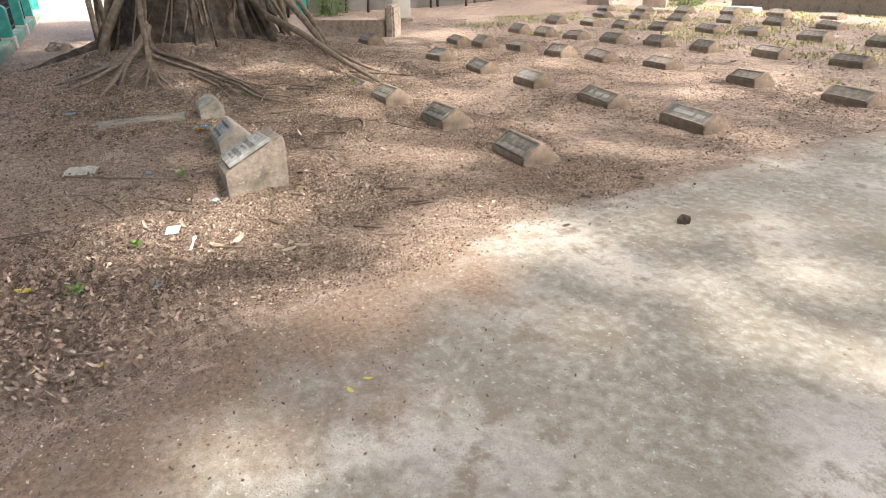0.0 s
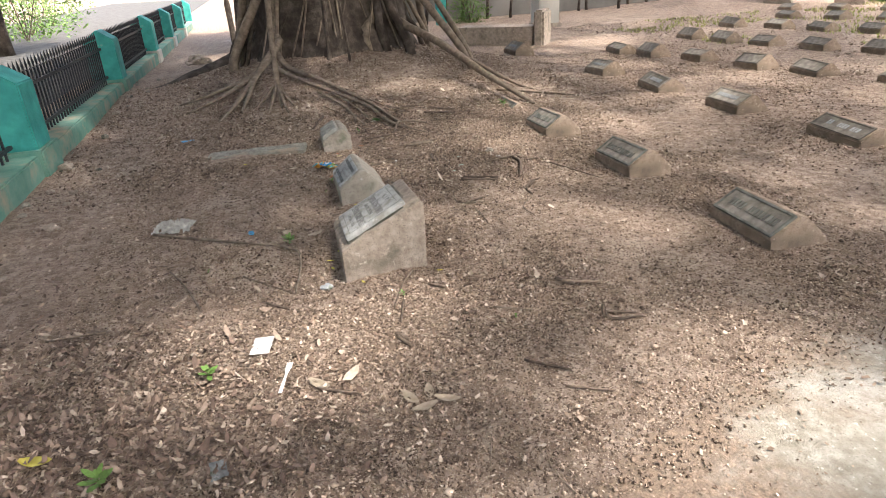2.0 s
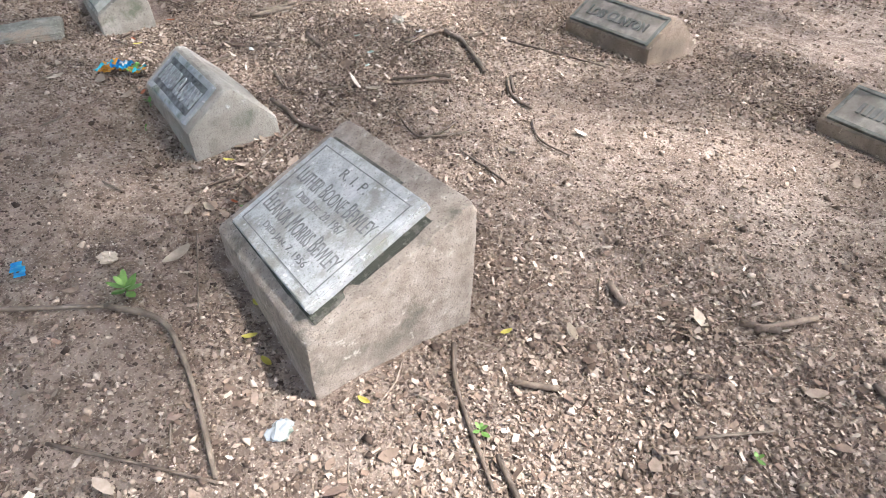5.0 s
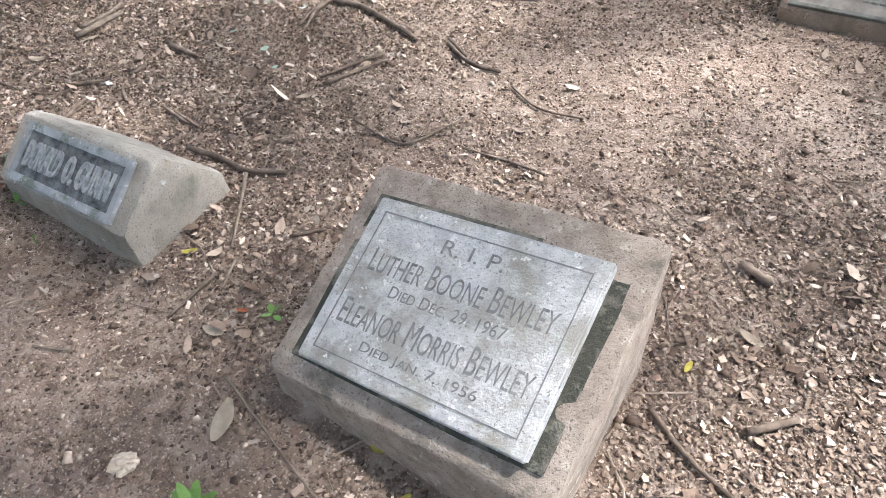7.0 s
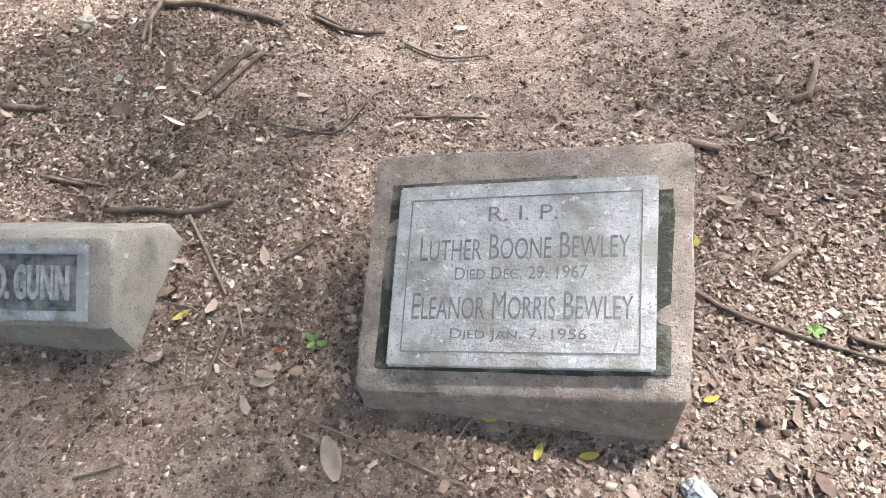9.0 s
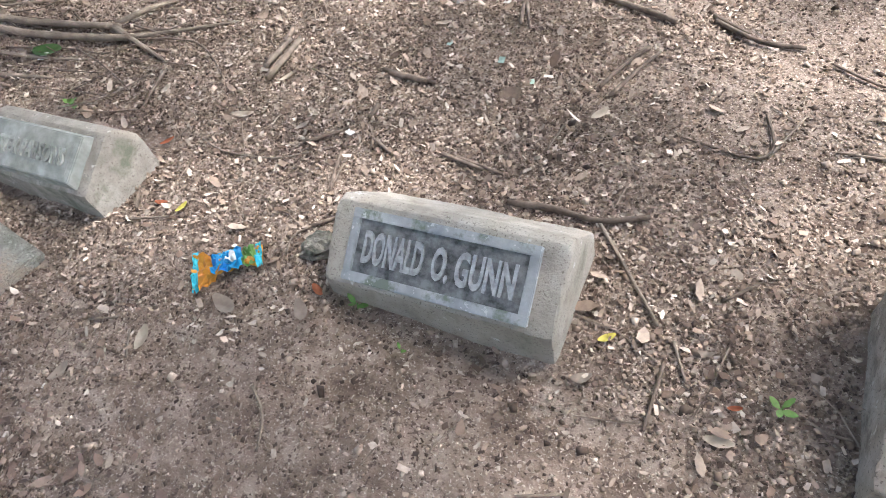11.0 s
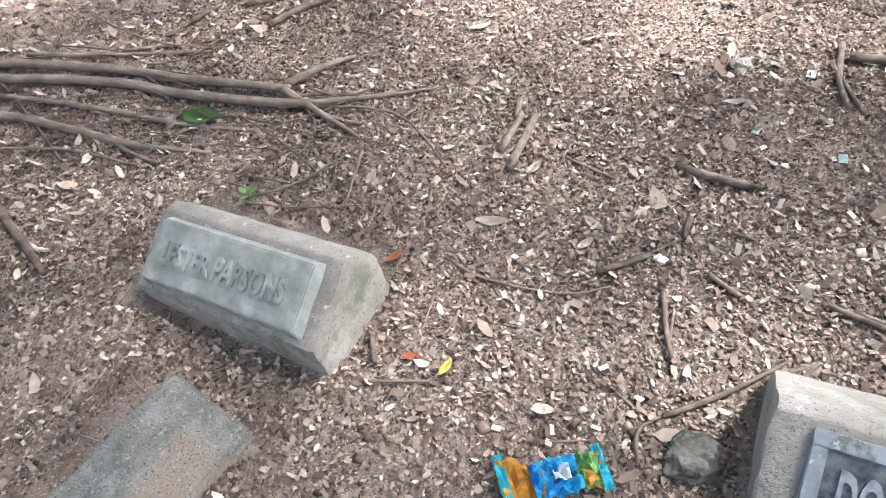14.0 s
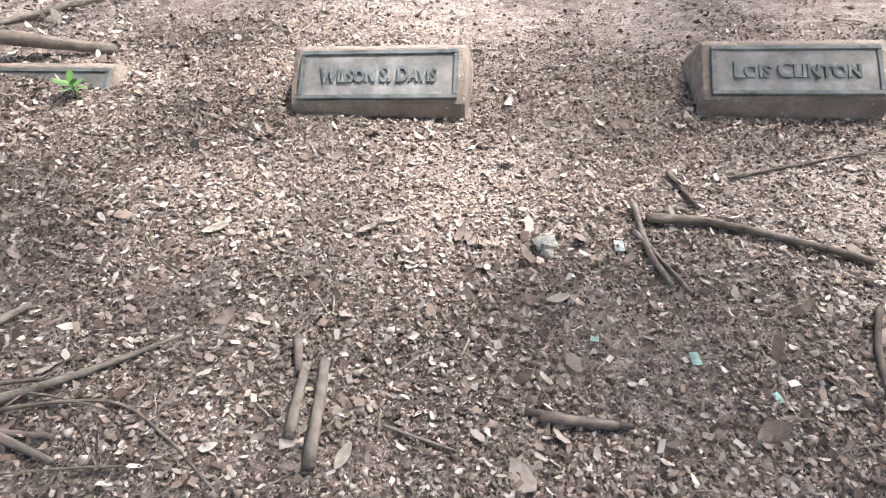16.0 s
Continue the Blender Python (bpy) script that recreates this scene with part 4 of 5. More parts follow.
solo("tomb_slab", box((-0.45, -0.22, -0.03), (0.45, 0.22, 0.13), 0.02), PLASTER, pose(-5.9, 13.9, 0, 0, 0, 5), "small white plastered tomb slab in the grass", "tomb")
solo("teal_post", roughen(box((-0.13, -0.13, -0.1), (0.13, 0.13, 1.7), 0.02), 0.008, 5, 1), TEAL, pose(-12.4, 2.7, 0), "teal painted post near the boundary wall", "post")


# ---- litter and clutter ----
def many_z(x, y):
    """Height of the ground or the path under many places."""
    i, j = np.clip(np.searchsorted(GX, x) - 1, 0, len(GX) - 2), np.clip(np.searchsorted(GY, y) - 1, 0, len(GY) - 2)
    u, w = (x - GX[i]) / (GX[i + 1] - GX[i]), (y - GY[j]) / (GY[j + 1] - GY[j])
    z = (GZ[j, i] * (1 - u) + GZ[j, i + 1] * u) * (1 - w) + (GZ[j + 1, i] * (1 - u) + GZ[j + 1, i + 1] * u) * w
    return np.where(x > 3.9, np.maximum(z, 0.003), z)


def strewn(g, count, area, density):
    """Places for count pieces, spread over the area as densely as density(x, y) says."""
    x, y = g.uniform(area[0], area[1], count * 4), g.uniform(area[2], area[3], count * 4)
    ok = np.ones(len(x), bool)
    if density:
        n = int((area[1] - area[0]) / 0.06) + 1, int((area[3] - area[2]) / 0.06) + 1
        grid = np.array([[density(area[0] + 0.06 * i, area[2] + 0.06 * j) for j in range(n[1])] for i in range(n[0])])
        ok &= g.rand(len(x)) < grid[((x - area[0]) / 0.06).astype(int), ((y - area[2]) / 0.06).astype(int)]
    for a, b, c, d in KEEP_OFF:
        ok &= ~((abs(x - a) < b) & (abs(y - c) < d))
    return x[ok][:count], y[ok][:count]


def joined(name, v, tris, mat, label, category):
    """One mesh of many alike pieces: v is pieces x corners x 3."""
    n, k = v.shape[:2]
    f = (np.array(tris)[None] + (np.arange(n) * k)[:, None, None]).reshape(-1, 3)
    me = bpy.data.meshes.new(name)
    me.vertices.add(n * k)
    me.vertices.foreach_set("co", v.reshape(-1).astype(np.float32))
    me.loops.add(len(f) * 3)
    me.loops.foreach_set("vertex_index", f.reshape(-1).astype(np.int32))
    me.polygons.add(len(f))
    me.polygons.foreach_set("loop_start", (np.arange(len(f)) * 3).astype(np.int32))
    me.update(calc_edges=True)
    me.materials.append(mat)
    return tagged(new(name, me), label, category, kind="stuff")


def leaf_field(name, count, area, length, mat, label, seed, density=None, lift=0.004, sides=6, curl=0.25, narrow=(0.3, 0.5)):
    """Many small fallen leaves joined into one mesh."""
    g = np.random.RandomState(seed)
    x, y = strewn(g, count, area, density)
    n = len(x)
    s = g.uniform(*length, n) * (1 + 0.5 * (g.rand(n) > 0.93))
    w = s * g.uniform(*narrow, n)
    a, tilt, roll = g.uniform(0, 6.283, n), g.normal(0, 0.36, n), g.normal(0, 0.45, n)
    z0 = many_z(x, y) + lift + abs(tilt) * s * 0.4
    k, o = s * curl * g.uniform(-0.3, 1, n), np.zeros(n)
    if sides == 6:
        px, py, pz = (-s / 2, -s * 0.18, s * 0.25, s / 2, s * 0.25, -s * 0.18), (o, -w / 2, -w * 0.42, o, w * 0.42, w / 2), (k, o, o, k, o, o)
        tris = ((0, 1, 5), (1, 2, 5), (2, 4, 5), (2, 3, 4))
    else:
        px, py, pz = (-s / 2, s / 2, s * 0.45, -s * 0.4), (-w / 2, -w * 0.4, w / 2, w * 0.4), (o, k, k, o)
        tris = ((0, 1, 2), (0, 2, 3))
    px, py, pz = np.array(px).T, np.array(py).T, np.array(pz).T
    ca, sa = np.cos(a)[:, None], np.sin(a)[:, None]
    v = np.stack((x[:, None] + ca * px - sa * py, y[:, None] + sa * px + ca * py, z0[:, None] + pz + px * tilt[:, None] + py * roll[:, None]), 2)
    return joined(name, v, tris, mat, label, "leaves")


def crumb_field(count, area, size, label, seed, density=None):
    """Loose crumbs of soil and seed husks, each a small uneven lump."""
    g = np.random.RandomState(seed)
    x, y = strewn(g, count, area, density)
    n = len(x)
    s = size[0] + (size[1] - size[0]) * g.rand(n) ** 2.2
    base = np.array(((1, 0, 0), (0, 1, 0), (-1, 0, 0), (0, -1, 0), (0, 0, 1), (0, 0, -1)), float)
    v = base[None] * (0.5 * s[:, None, None]) * g.uniform(0.6, 1.3, (n, 6, 1)) + g.normal(0, 0.12, (n, 6, 3)) * s[:, None, None]
    v[:, :, 2] *= 0.75
    a = g.uniform(0, 6.283, n)[:, None]
    v = np.stack((v[:, :, 0] * np.cos(a) - v[:, :, 1] * np.sin(a), v[:, :, 0] * np.sin(a) + v[:, :, 1] * np.cos(a), v[:, :, 2]), 2)
    v += np.stack((x, y, many_z(x, y) + 0.2 * s), 1)[:, None, :]
    return joined("soil_crumbs", v, ((0, 1, 4), (1, 2, 4), (2, 3, 4), (3, 0, 4), (1, 0, 5), (2, 1, 5), (3, 2, 5), (0, 3, 5)), CRUMB, label, "soil")


KEEP_OFF = ((2.48, 0.33, -2.0, 0.24), (1.262, 0.31, -1.905, 0.18), (-0.175, 0.32, -1.86, 0.19), (0.28, 0.3, 0.15, 0.18), (1.665, 0.3, 0.17, 0.18), (3.07, 0.3, 0.19, 0.18), (-0.12, 0.17, -2.62, 0.42))


WORN = ((2.8, -0.7, 0.55), (2.1, -0.8, 0.25), (1.8, -2.6, 0.45), (1.0, -2.6, 0.45), (2.3, -3.5, 0.7), (0.9, -3.8, 0.6), (1.45, -2.25, 0.3), (2.6, 1.2, 0.5), (0.6, 1.4, 0.5), (3.9, -1.3, 0.4), (1.2, -3.3, 0.5), (-0.6, -3.8, 0.6))


def litter_density(x, y):
    n = noise.noise(Vector((x * 0.8, y * 0.8, 1))) * 0.6 + noise.noise(Vector((x * 2.6, y * 2.6, 5))) * 0.35
    d = 0.5 + 1.5 * n
    d += 0.35 * math.exp(-((x - 4.3) / 1.0) ** 2 - ((y + 3.3) / 0.8) ** 2)       # drift by the path
    d += 0.45 * math.exp(-((x - 0.3) / 1.2) ** 2 - ((y + 1.2) / 0.9) ** 2)       # drift between the rows
    d -= 0.35 * math.exp(-((x - 1.7) / 0.6) ** 2 - ((y + 2.6) / 0.25) ** 2)
    over = x - edge_x(y)
    if over > -0.15:
        d *= 0.22 * math.exp(-max(over, 0) / 0.25) + 0.02
    for a, b, r in WORN:
        d -= 0.75 * math.exp(-((x - a) ** 2 + (y - b) ** 2) / r ** 2)
    return min(max(d, 0.07), 1)


leaf_field("leaf_mulch", 150000, (-1.3, 4.4, -3.7, 0.9), (0.0035, 0.012), MULCH_DARK, "crumbled brown leaf mulch over the soil", 3, litter_density, 0.002, 4, 0.3, (0.35, 0.8))
leaf_field("leaf_mulch", 42000, (-4.5, 4.6, -4.4, 5.0), (0.009, 0.022), MULCH, "crumbled brown leaf mulch between the rows", 13, litter_density, 0.003, 4, 0.3, (0.35, 0.8))
leaf_field("leaf_litter", 6000, (-1.4, 4.6, -4.0, 1.0), (0.008, 0.022), LITTER, "scattered small dry oval leaves, pale and brown", 4, litter_density, 0.004)
leaf_field("leaf_litter", 13500, (-5.5, 4.6, -4.2, 6.0), (0.01, 0.026), LITTER, "dry leaves strewn between the rows of graves", 5, litter_density, 0.005)
leaf_field("leaf_litter", 4300, (-1.4, 1.9, -2.4, 1.2), (0.011, 0.027), LITTER, "pale oval dry leaves lying loose on the mulch", 16, None, 0.008, 6, 0.35, (0.3, 0.5))
leaf_field("leaf_litter", 9000, (-9.0, 4.0, 4.5, 14.0), (0.03, 0.06), LITTER, "dry leaves strewn among the far graves", 19, None, 0.006)
crumb_field(140000, (-1.4, 4.6, -3.6, 0.6), (0.004, 0.015), "loose brown crumbs of soil and husks", 41, lambda x, y: 0.35 + 0.65 * litter_density(x, y) if x < edge_x(y) + 0.1 else 0.03)
crumb_field(26000, (-4.6, 4.6, -4.3, 4.5), (0.009, 0.028), "coarser brown crumbs of soil between the rows", 42, lambda x, y: 0.3 + 0.7 * litter_density(x, y) if x < edge_x(y) else 0.01)
leaf_field("leaf_drift", 4200, (-4.0, 0.9, -4.35, -2.6), (0.015, 0.04), DRIFT_LEAF, "dark leaf debris in the shade along the fence", 14, None, 0.005)
leaf_field("leaf_litter", 9000, (-4.2, -0.8, -3.6, 1.6), (0.02, 0.045), LITTER, "dry leaves heaped on the mound of the tree", 6, None, 0.006)
leaf_field("large_leaf_litter", 230, (-1.5, 4.9, -4.0, 0.9), (0.035, 0.06), LITTER, "larger curled dry leaves on the soil", 8, litter_density, 0.006, 6, 0.3, (0.38, 0.55))
leaf_field("leaf_drift", 6000, (2.2, 5.0, -4.6, -2.3), (0.018, 0.042), DRIFT_LEAF, "brown dry leaves drifted beside the path", 10,
           lambda x, y: 1.0 * math.exp(-((x - 4.1) / 1.0) ** 2 - ((y + 3.5) / 0.75) ** 2) * (x < edge_x(y) - 0.25), 0.006, 6, 0.3, (0.3, 0.5))
leaf_field("leaf_litter", 90, (4.2, 9.0, -4.5, 5), (0.012, 0.03), LITTER, "few dry leaves blown on the concrete path", 9, None, 0.004)
leaf_field("leaf_mulch", 9000, (4.0, 5.9, -4.2, -0.9), (0.004, 0.013), MULCH, "leaf crumbs strewn over the edge of the path", 15,
           lambda x, y: math.exp(-max(x - edge_x(y), 0) / 0.45) * min(max((-0.8 - y) / 0.8, 0.15), 1), 0.002, 4, 0.3, (0.35, 0.8))
leaf_field("path_grit", 350, (4.2, 9.0, -4.5, 4), (0.005, 0.014), MULCH, "dark grit and crumbs on the concrete path", 12, None, 0.002, 4, 0.2, (0.4, 0.8))


def twig(radius, *places):
    pts = [(x, y, top_z(x, y) + radius * 0.8 + 0.006, radius * (1 - 0.5 * k / len(places))) for k, (x, y) in enumerate(places)]
    cx, cy, cz = pts[0][:3]
    bm = add_tube(bmesh.new(), [(x - cx, y - cy, z - cz, r) for x, y, z, r in pts], 6, 5, 0.35)
    label = "thick dry fallen branch on the soil" if radius > 0.009 else "thin dry fallen twig on the soil"
    return solo("twig", bm, ROOT if radius <= 0.0045 or places[0] in ((2.22, -2.55), (1.71, -3.32), (1.55, -1.66), (0.27, -1.31), (0.22, -1.25)) else TWIG, pose(cx, cy, cz), label, "twig", "fallen twigs", smooth=True)


TWIGS = (
    (.009, (1.7, -0.69), (1.85, -0.79), (1.98, -0.8)),
    (.008, (1.01, -0.61), (1.1, -0.84)),
    (.008, (1.46, -1.16), (1.51, -1.01), (1.56, -0.9)),
    (.011, (1.3, -1.66), (1.42, -1.65), (1.55, -1.66), (1.67, -1.62)),
    (.006, (1.55, -1.66), (1.64, -1.78), (1.75, -1.93)),
    (.005, (1.9, -1.14), (1.93, -1.27), (1.88, -1.33), (1.69, -1.29)),
    (.013, (2.93, -1.38), (3.01, -1.41)),
    (.007, (2.86, -1.88), (2.98, -1.96), (3.23, -2.06)),
    (.009, (3.04, -1.84), (3.12, -1.77)),
    (.003, (2.03, -2.24), (2.23, -2.31), (2.38, -2.36)),
    (.009, (0.68, -1.18), (0.89, -1.21)),
    (.006, (1.1, -1.53), (1.25, -1.56)),
    (.011, (3.24, -1.22), (3.32, -1.16)),
    (.004, (1.79, -1.96), (1.83, -2.05)),
    (.004, (3.14, -0.91), (3.08, -0.93)),
    (.005, (1.87, -1.83), (1.94, -1.76)),
    (.004, (2.08, -1.26), (2.26, -1.26)),
    (.004, (1.57, -2.4), (1.66, -2.36)),
    (.004, (0.78, -2.0), (0.77, -1.92), (0.88, -1.82)),
    (.004, (0.92, -2.37), (0.98, -2.42), (1.02, -2.5)),
    (.004, (0.78, -1.76), (0.77, -1.64)),
    (.009, (1.69, -0.66), (1.81, -0.75)),
    (.004, (0.56, -2.41), (0.51, -2.34)),
    (.004, (0.37, -2.35), (0.45, -2.32)),
    (.004, (1.34, -1.44), (1.36, -1.32)),
    (.005, (1.78, -2.02), (1.77, -2.18)),
    (.011, (1.03, -0.49), (1.03, -0.68), (1.06, -0.82)),
    (.014, (1.05, -0.56), (1.22, -0.58), (1.43, -0.66), (1.58, -0.73)),
    (.009, (1.16, -0.34), (1.2, -0.51)),
    (.013, (0.22, -1.25), (0.22, -1.07)),
    (.014, (0.27, -1.31), (0.26, -1.06)),
    (.012, (0.71, -1.19), (0.86, -1.21)),
    (.004, (0.24, -1.66), (0.36, -1.69), (0.54, -1.67), (0.63, -1.62)),
    (.005, (0.6, -1.58), (0.7, -1.48)),
    (.007, (0.74, -1.6), (0.77, -1.71), (0.79, -1.76)),
    (.007, (0.82, -1.52), (0.89, -1.56)),
    (.007, (1.05, -1.53), (1.19, -1.56)),
    (.006, (0.8, -1.89), (0.9, -1.8), (0.99, -1.7)),
    (.006, (-0.16, -1.37), (-0.09, -1.59)),
    (.004, (0.4, -1.21), (0.55, -1.27)),
    (.005, (0.85, -1.38), (0.9, -1.39)),
    (.008, (-1.3, -1.17), (-1.15, -1.06)),
    (.007, (0.18, -1.92), (0.22, -1.98)),
    (.004, (0.21, -2.03), (0.35, -1.98)),
    (.009, (2.22, -2.55), (2.36, -2.45), (2.57, -2.45), (2.87, -2.5)),
    (.009, (1.71, -3.32), (2.0, -2.89), (2.22, -2.55)),
    (.005, (2.59, -2.76), (2.74, -2.62), (2.88, -2.5)),
    (.008, (3.55, -1.13), (3.65, -1.18)),
    (.005, (2.14, -1.25), (2.36, -1.27)),
    (.007, (2.9, -2.96), (2.61, -3.05), (2.33, -3.16)),
    (.01, (3.46, -2.1), (3.53, -2.06)),
    (.005, (3.06, -2.67), (3.0, -2.62)),
    (.007, (3.61, -1.16), (3.67, -1.03)),
    (.004, (1.92, -1.32), (2.0, -1.13)),
    (.004, (3.39, -1.62), (3.48, -1.46)),
    (.005, (2.94, -3.64), (2.95, -3.36)),
    (.006, (3.73, -2.48), (3.83, -2.32)),
    (.006, (3.84, -1.65), (3.98, -1.51)),
    (.005, (4.07, -1.58), (4.16, -1.42)),
    (.006, (2.94, -2.65), (3.09, -2.49)),
    (.007, (3.17, -2.0), (3.37, -2.06)),
    (.011, (3.28, -1.21), (3.35, -1.03)),
    (.006, (3.6, -1.15), (3.68, -1.15), (3.71, -1.02)),
    (.01, (3.49, -2.1), (3.59, -2.06)),
    (.009, (1.52, -0.88), (1.46, -1.0), (1.42, -1.13)),
    (.005, (1.33, -0.37), (1.61, -0.28), (1.86, -0.22)),
    (.007, (0.59, -1.59), (0.69, -1.5)),
    (.009, (0.75, -1.36), (0.75, -1.43)),
    (.014, (-0.88, -0.83), (-0.82, -0.69), (-0.73, -0.54)),
    (.014, (-1.06, -0.72), (-0.93, -0.6), (-0.86, -0.48)),
    (.012, (0.19, -1.0), (0.21, -1.09)),
    (.014, (-1.12, -1.91), (-0.91, -1.99), (-0.73, -2.06)),
    (.013, (-0.88, -0.8), (-0.73, -0.53)),
    (.005, (2.06, -0.87), (2.2, -0.96), (2.35, -0.95)),
)
for radius, *places in TWIGS + ((0.004, (4.35, -3.14), (4.3, -2.85)), (0.0045, (4.6, -3.27), (4.68, -3.06)), (0.012, (4.13, -0.06), (4.19, -0.02)), (0.012, (4.0, 0.53), (4.05, 0.6))):
    twig(radius, *places)

# fine twigs and stalks
TWIG_BITS = material("fine_twig", [(0.35, (0.1, 0.075, 0.058)), (0.6, (0.27, 0.215, 0.17)), (0.75, (0.42, 0.35, 0.285))], 6.0, 3, 0.95, 0)
bm = bmesh.new()
g = random.Random(8)
for k in range(2600):
    x, y, a, ln = g.uniform(-1.4, 4.8), g.uniform(-4.0, 0.9), g.uniform(0, 6.28), g.uniform(0.03, 0.16)
    if k > 1100:
        x, y, ln = g.uniform(-4.5, 4.6), g.uniform(-4.4, 4.5), ln * 1.5
    if g.random() > litter_density(x, y) or x > edge_x(y):
        continue
    bend = g.uniform(-0.4, 0.4)
    pts = [(x + math.cos(a + bend * t) * ln * t, y + math.sin(a + bend * t) * ln * t) for t in (0, 0.5, 1)]
    add_tube(bm, [(px, py, top_z(px, py) + 0.004, g.uniform(0.0011, 0.0028)) for px, py in pts], 4, 1)
solo("twig_litter", bm, TWIG_BITS, pose(0, 0, 0), "fine dry stalks and bits of twig", "twigs", kind="stuff")

# concrete slab lying flat at the end of the front row
bm = box((-0.125, -0.9, -0.08), (0.125, 0, 0.05), 0.008)
solo("fallen_slab", roughen(bm, 0.009, 7, 3, 3.0), SLAB, pose(-0.05, -2.19, -0.008, 2.2, 3, -11), "mossy broken concrete slab lying flat on the soil", "slab")


def big_leaf(x, y, turn, length, mat, label, wide=0.42, curl=0.12, name="fallen_leaf"):
    bm = bmesh.new()
    rows = []
    for i in range(7):
        t = i / 6
        w = length * wide * 0.5 * math.sin(math.pi * (0.06 + 0.88 * t)) ** 0.8
        z = length * curl * (2 * t - 1) ** 2
        rows.append([bm.verts.new(((t - 0.5) * length, s * w, z + abs(s) * w * 0.35)) for s in (-1, -0.5, 0, 0.5, 1)])
    for a, b in zip(rows, rows[1:]):
        for k in range(4):
            bm.faces.new((a[k], a[k + 1], b[k + 1], b[k]))
    bmesh.ops.solidify(bm, geom=bm.faces[:], thickness=0.0012)
    return solo(name, bm, mat, pose(x, y, top_z(x, y) + 0.008, 0, 0, turn), label, "leaf", smooth=True)


PALE_LEAF = material("pale_dry_leaf", [(0.3, (0.36, 0.3, 0.23)), (0.7, (0.55, 0.48, 0.39))], 30, 6, 0.85, 0.3, 90, 0.003)
GREY_LEAF = material("grey_dry_leaf", [(0.3, (0.26, 0.21, 0.17)), (0.7, (0.4, 0.34, 0.28))], 30, 6, 0.85, 0.3, 90, 0.003)
YELLOW_LEAF = material("yellow_leaf", [(0.3, (0.5, 0.42, 0.08)), (0.7, (0.62, 0.58, 0.16))], 30, 6, 0.7, 0.2, 90, 0.003)
RED_LEAF = material("red_brown_leaf", [(0.3, (0.32, 0.1, 0.05)), (0.7, (0.45, 0.17, 0.09))], 30, 6, 0.8, 0.2, 90, 0.003)
for x, y, turn, ln in ((2.105, -2.325, -65, 0.1), (1.91, -2.16, 5, 0.06), (0.56, -2.35, -70, 0.075), (3.0, -1.6, -25, 0.06), (0.54, -1.44, -30, 0.06), (1.45, -1.25, 60, 0.07), (-0.1, -0.63, 40, 0.08), (3.93, -2.15, 20, 0.1), (4.0, -2.11, 100, 0.1), (3.9, -2.07, -10, 0.09), (3.98, -2.02, 60, 0.1), (3.71, -2.47, 40, 0.11), (0.3, -1.51, 15, 0.08), (0.54, -1.51, 60, 0.05), (-0.08, -1.46, 100, 0.06), (0.78, -0.87, 20, 0.06), (0.33, -1.28, 70, 0.06), (0.3, -0.62, 40, 0.06), (0.36, -0.58, 10, 0.05)):
    big_leaf(x, y, turn, ln, PALE_LEAF, "large pale dry leaf lying on the soil")
for x, y, turn, ln in ((0.72, -2.2, -20, 0.085), (0.92, -2.15, -50, 0.07), (1.62, -2.1, 30, 0.05), (0.42, -2.5, 80, 0.06), (2.2, -1.1, 20, 0.05)):
    big_leaf(x, y, turn, ln, GREY_LEAF, "curled grey-brown dry leaf on the soil", 0.5, 0.2)
for x, y, turn, ln in ((2.87, -2.15, 20, 0.035), (2.9, -1.74, 80, 0.035), (1.65, -1.99, 40, 0.045), (2.52, -2.28, 70, 0.04), (2.62, -2.28, 10, 0.04), (0.28, -2.74, 30, 0.045), (0.37, -1.94, 80, 0.045), (2.42, -2.22, 0, 0.03), (5.44, -2.25, 15, 0.045), (5.4, -2.16, 60, 0.04), (4.78, -3.12, -20, 0.04), (3.83, -3.45, 70, 0.12)):
    big_leaf(x, y, turn, ln, YELLOW_LEAF, "small yellow fallen leaf on the soil")
for x, y, turn, ln in ((0.29, -1.94, 10, 0.045), (0.93, -2.08, -30, 0.05), (1.93, -2.08, 20, 0.03), (0.12, -1.7, 60, 0.05)):
    big_leaf(x, y, turn, ln, RED_LEAF, "reddish brown fallen leaf on the soil")


def seedling(x, y, size, leaves, seed):
    ob = thing("seedling", pose(x, y, ground_z(x, y)), "small fresh green seedling growing in the soil", "plant", "green seedlings")
    g = random.Random(seed)
    part("stem", add_tube(bmesh.new(), [(0, 0, -0.01, 0.003), (0.003, 0.002, size * 0.5, 0.002)], 5, 3), GREEN, ob)
    for k in range(leaves):
        a = 6.28 * 0.382 * k + g.uniform(-0.3, 0.3)
        bm = bmesh.new()
        tier = k / leaves                        # upper leaves are shorter and steeper
        ln, w = size * g.uniform(0.55, 0.9) * (1 - 0.45 * tier), size * 0.19 * (1 - 0.3 * tier)
        up = g.uniform(0.1, 0.4) + 0.7 * tier
        c = [bm.verts.new(Vector((r * math.cos(a) - s * math.sin(a), r * math.sin(a) + s * math.cos(a), size * (0.3 + 0.35 * tier) + r * up)))
             for r, s in ((0, 0), (ln * 0.4, -w), (ln * 0.8, -w * 0.7), (ln, 0), (ln * 0.8, w * 0.7), (ln * 0.4, w))]
        bm.faces.new(c)
        part("leaf", bm, GREEN, ob)
    return ob


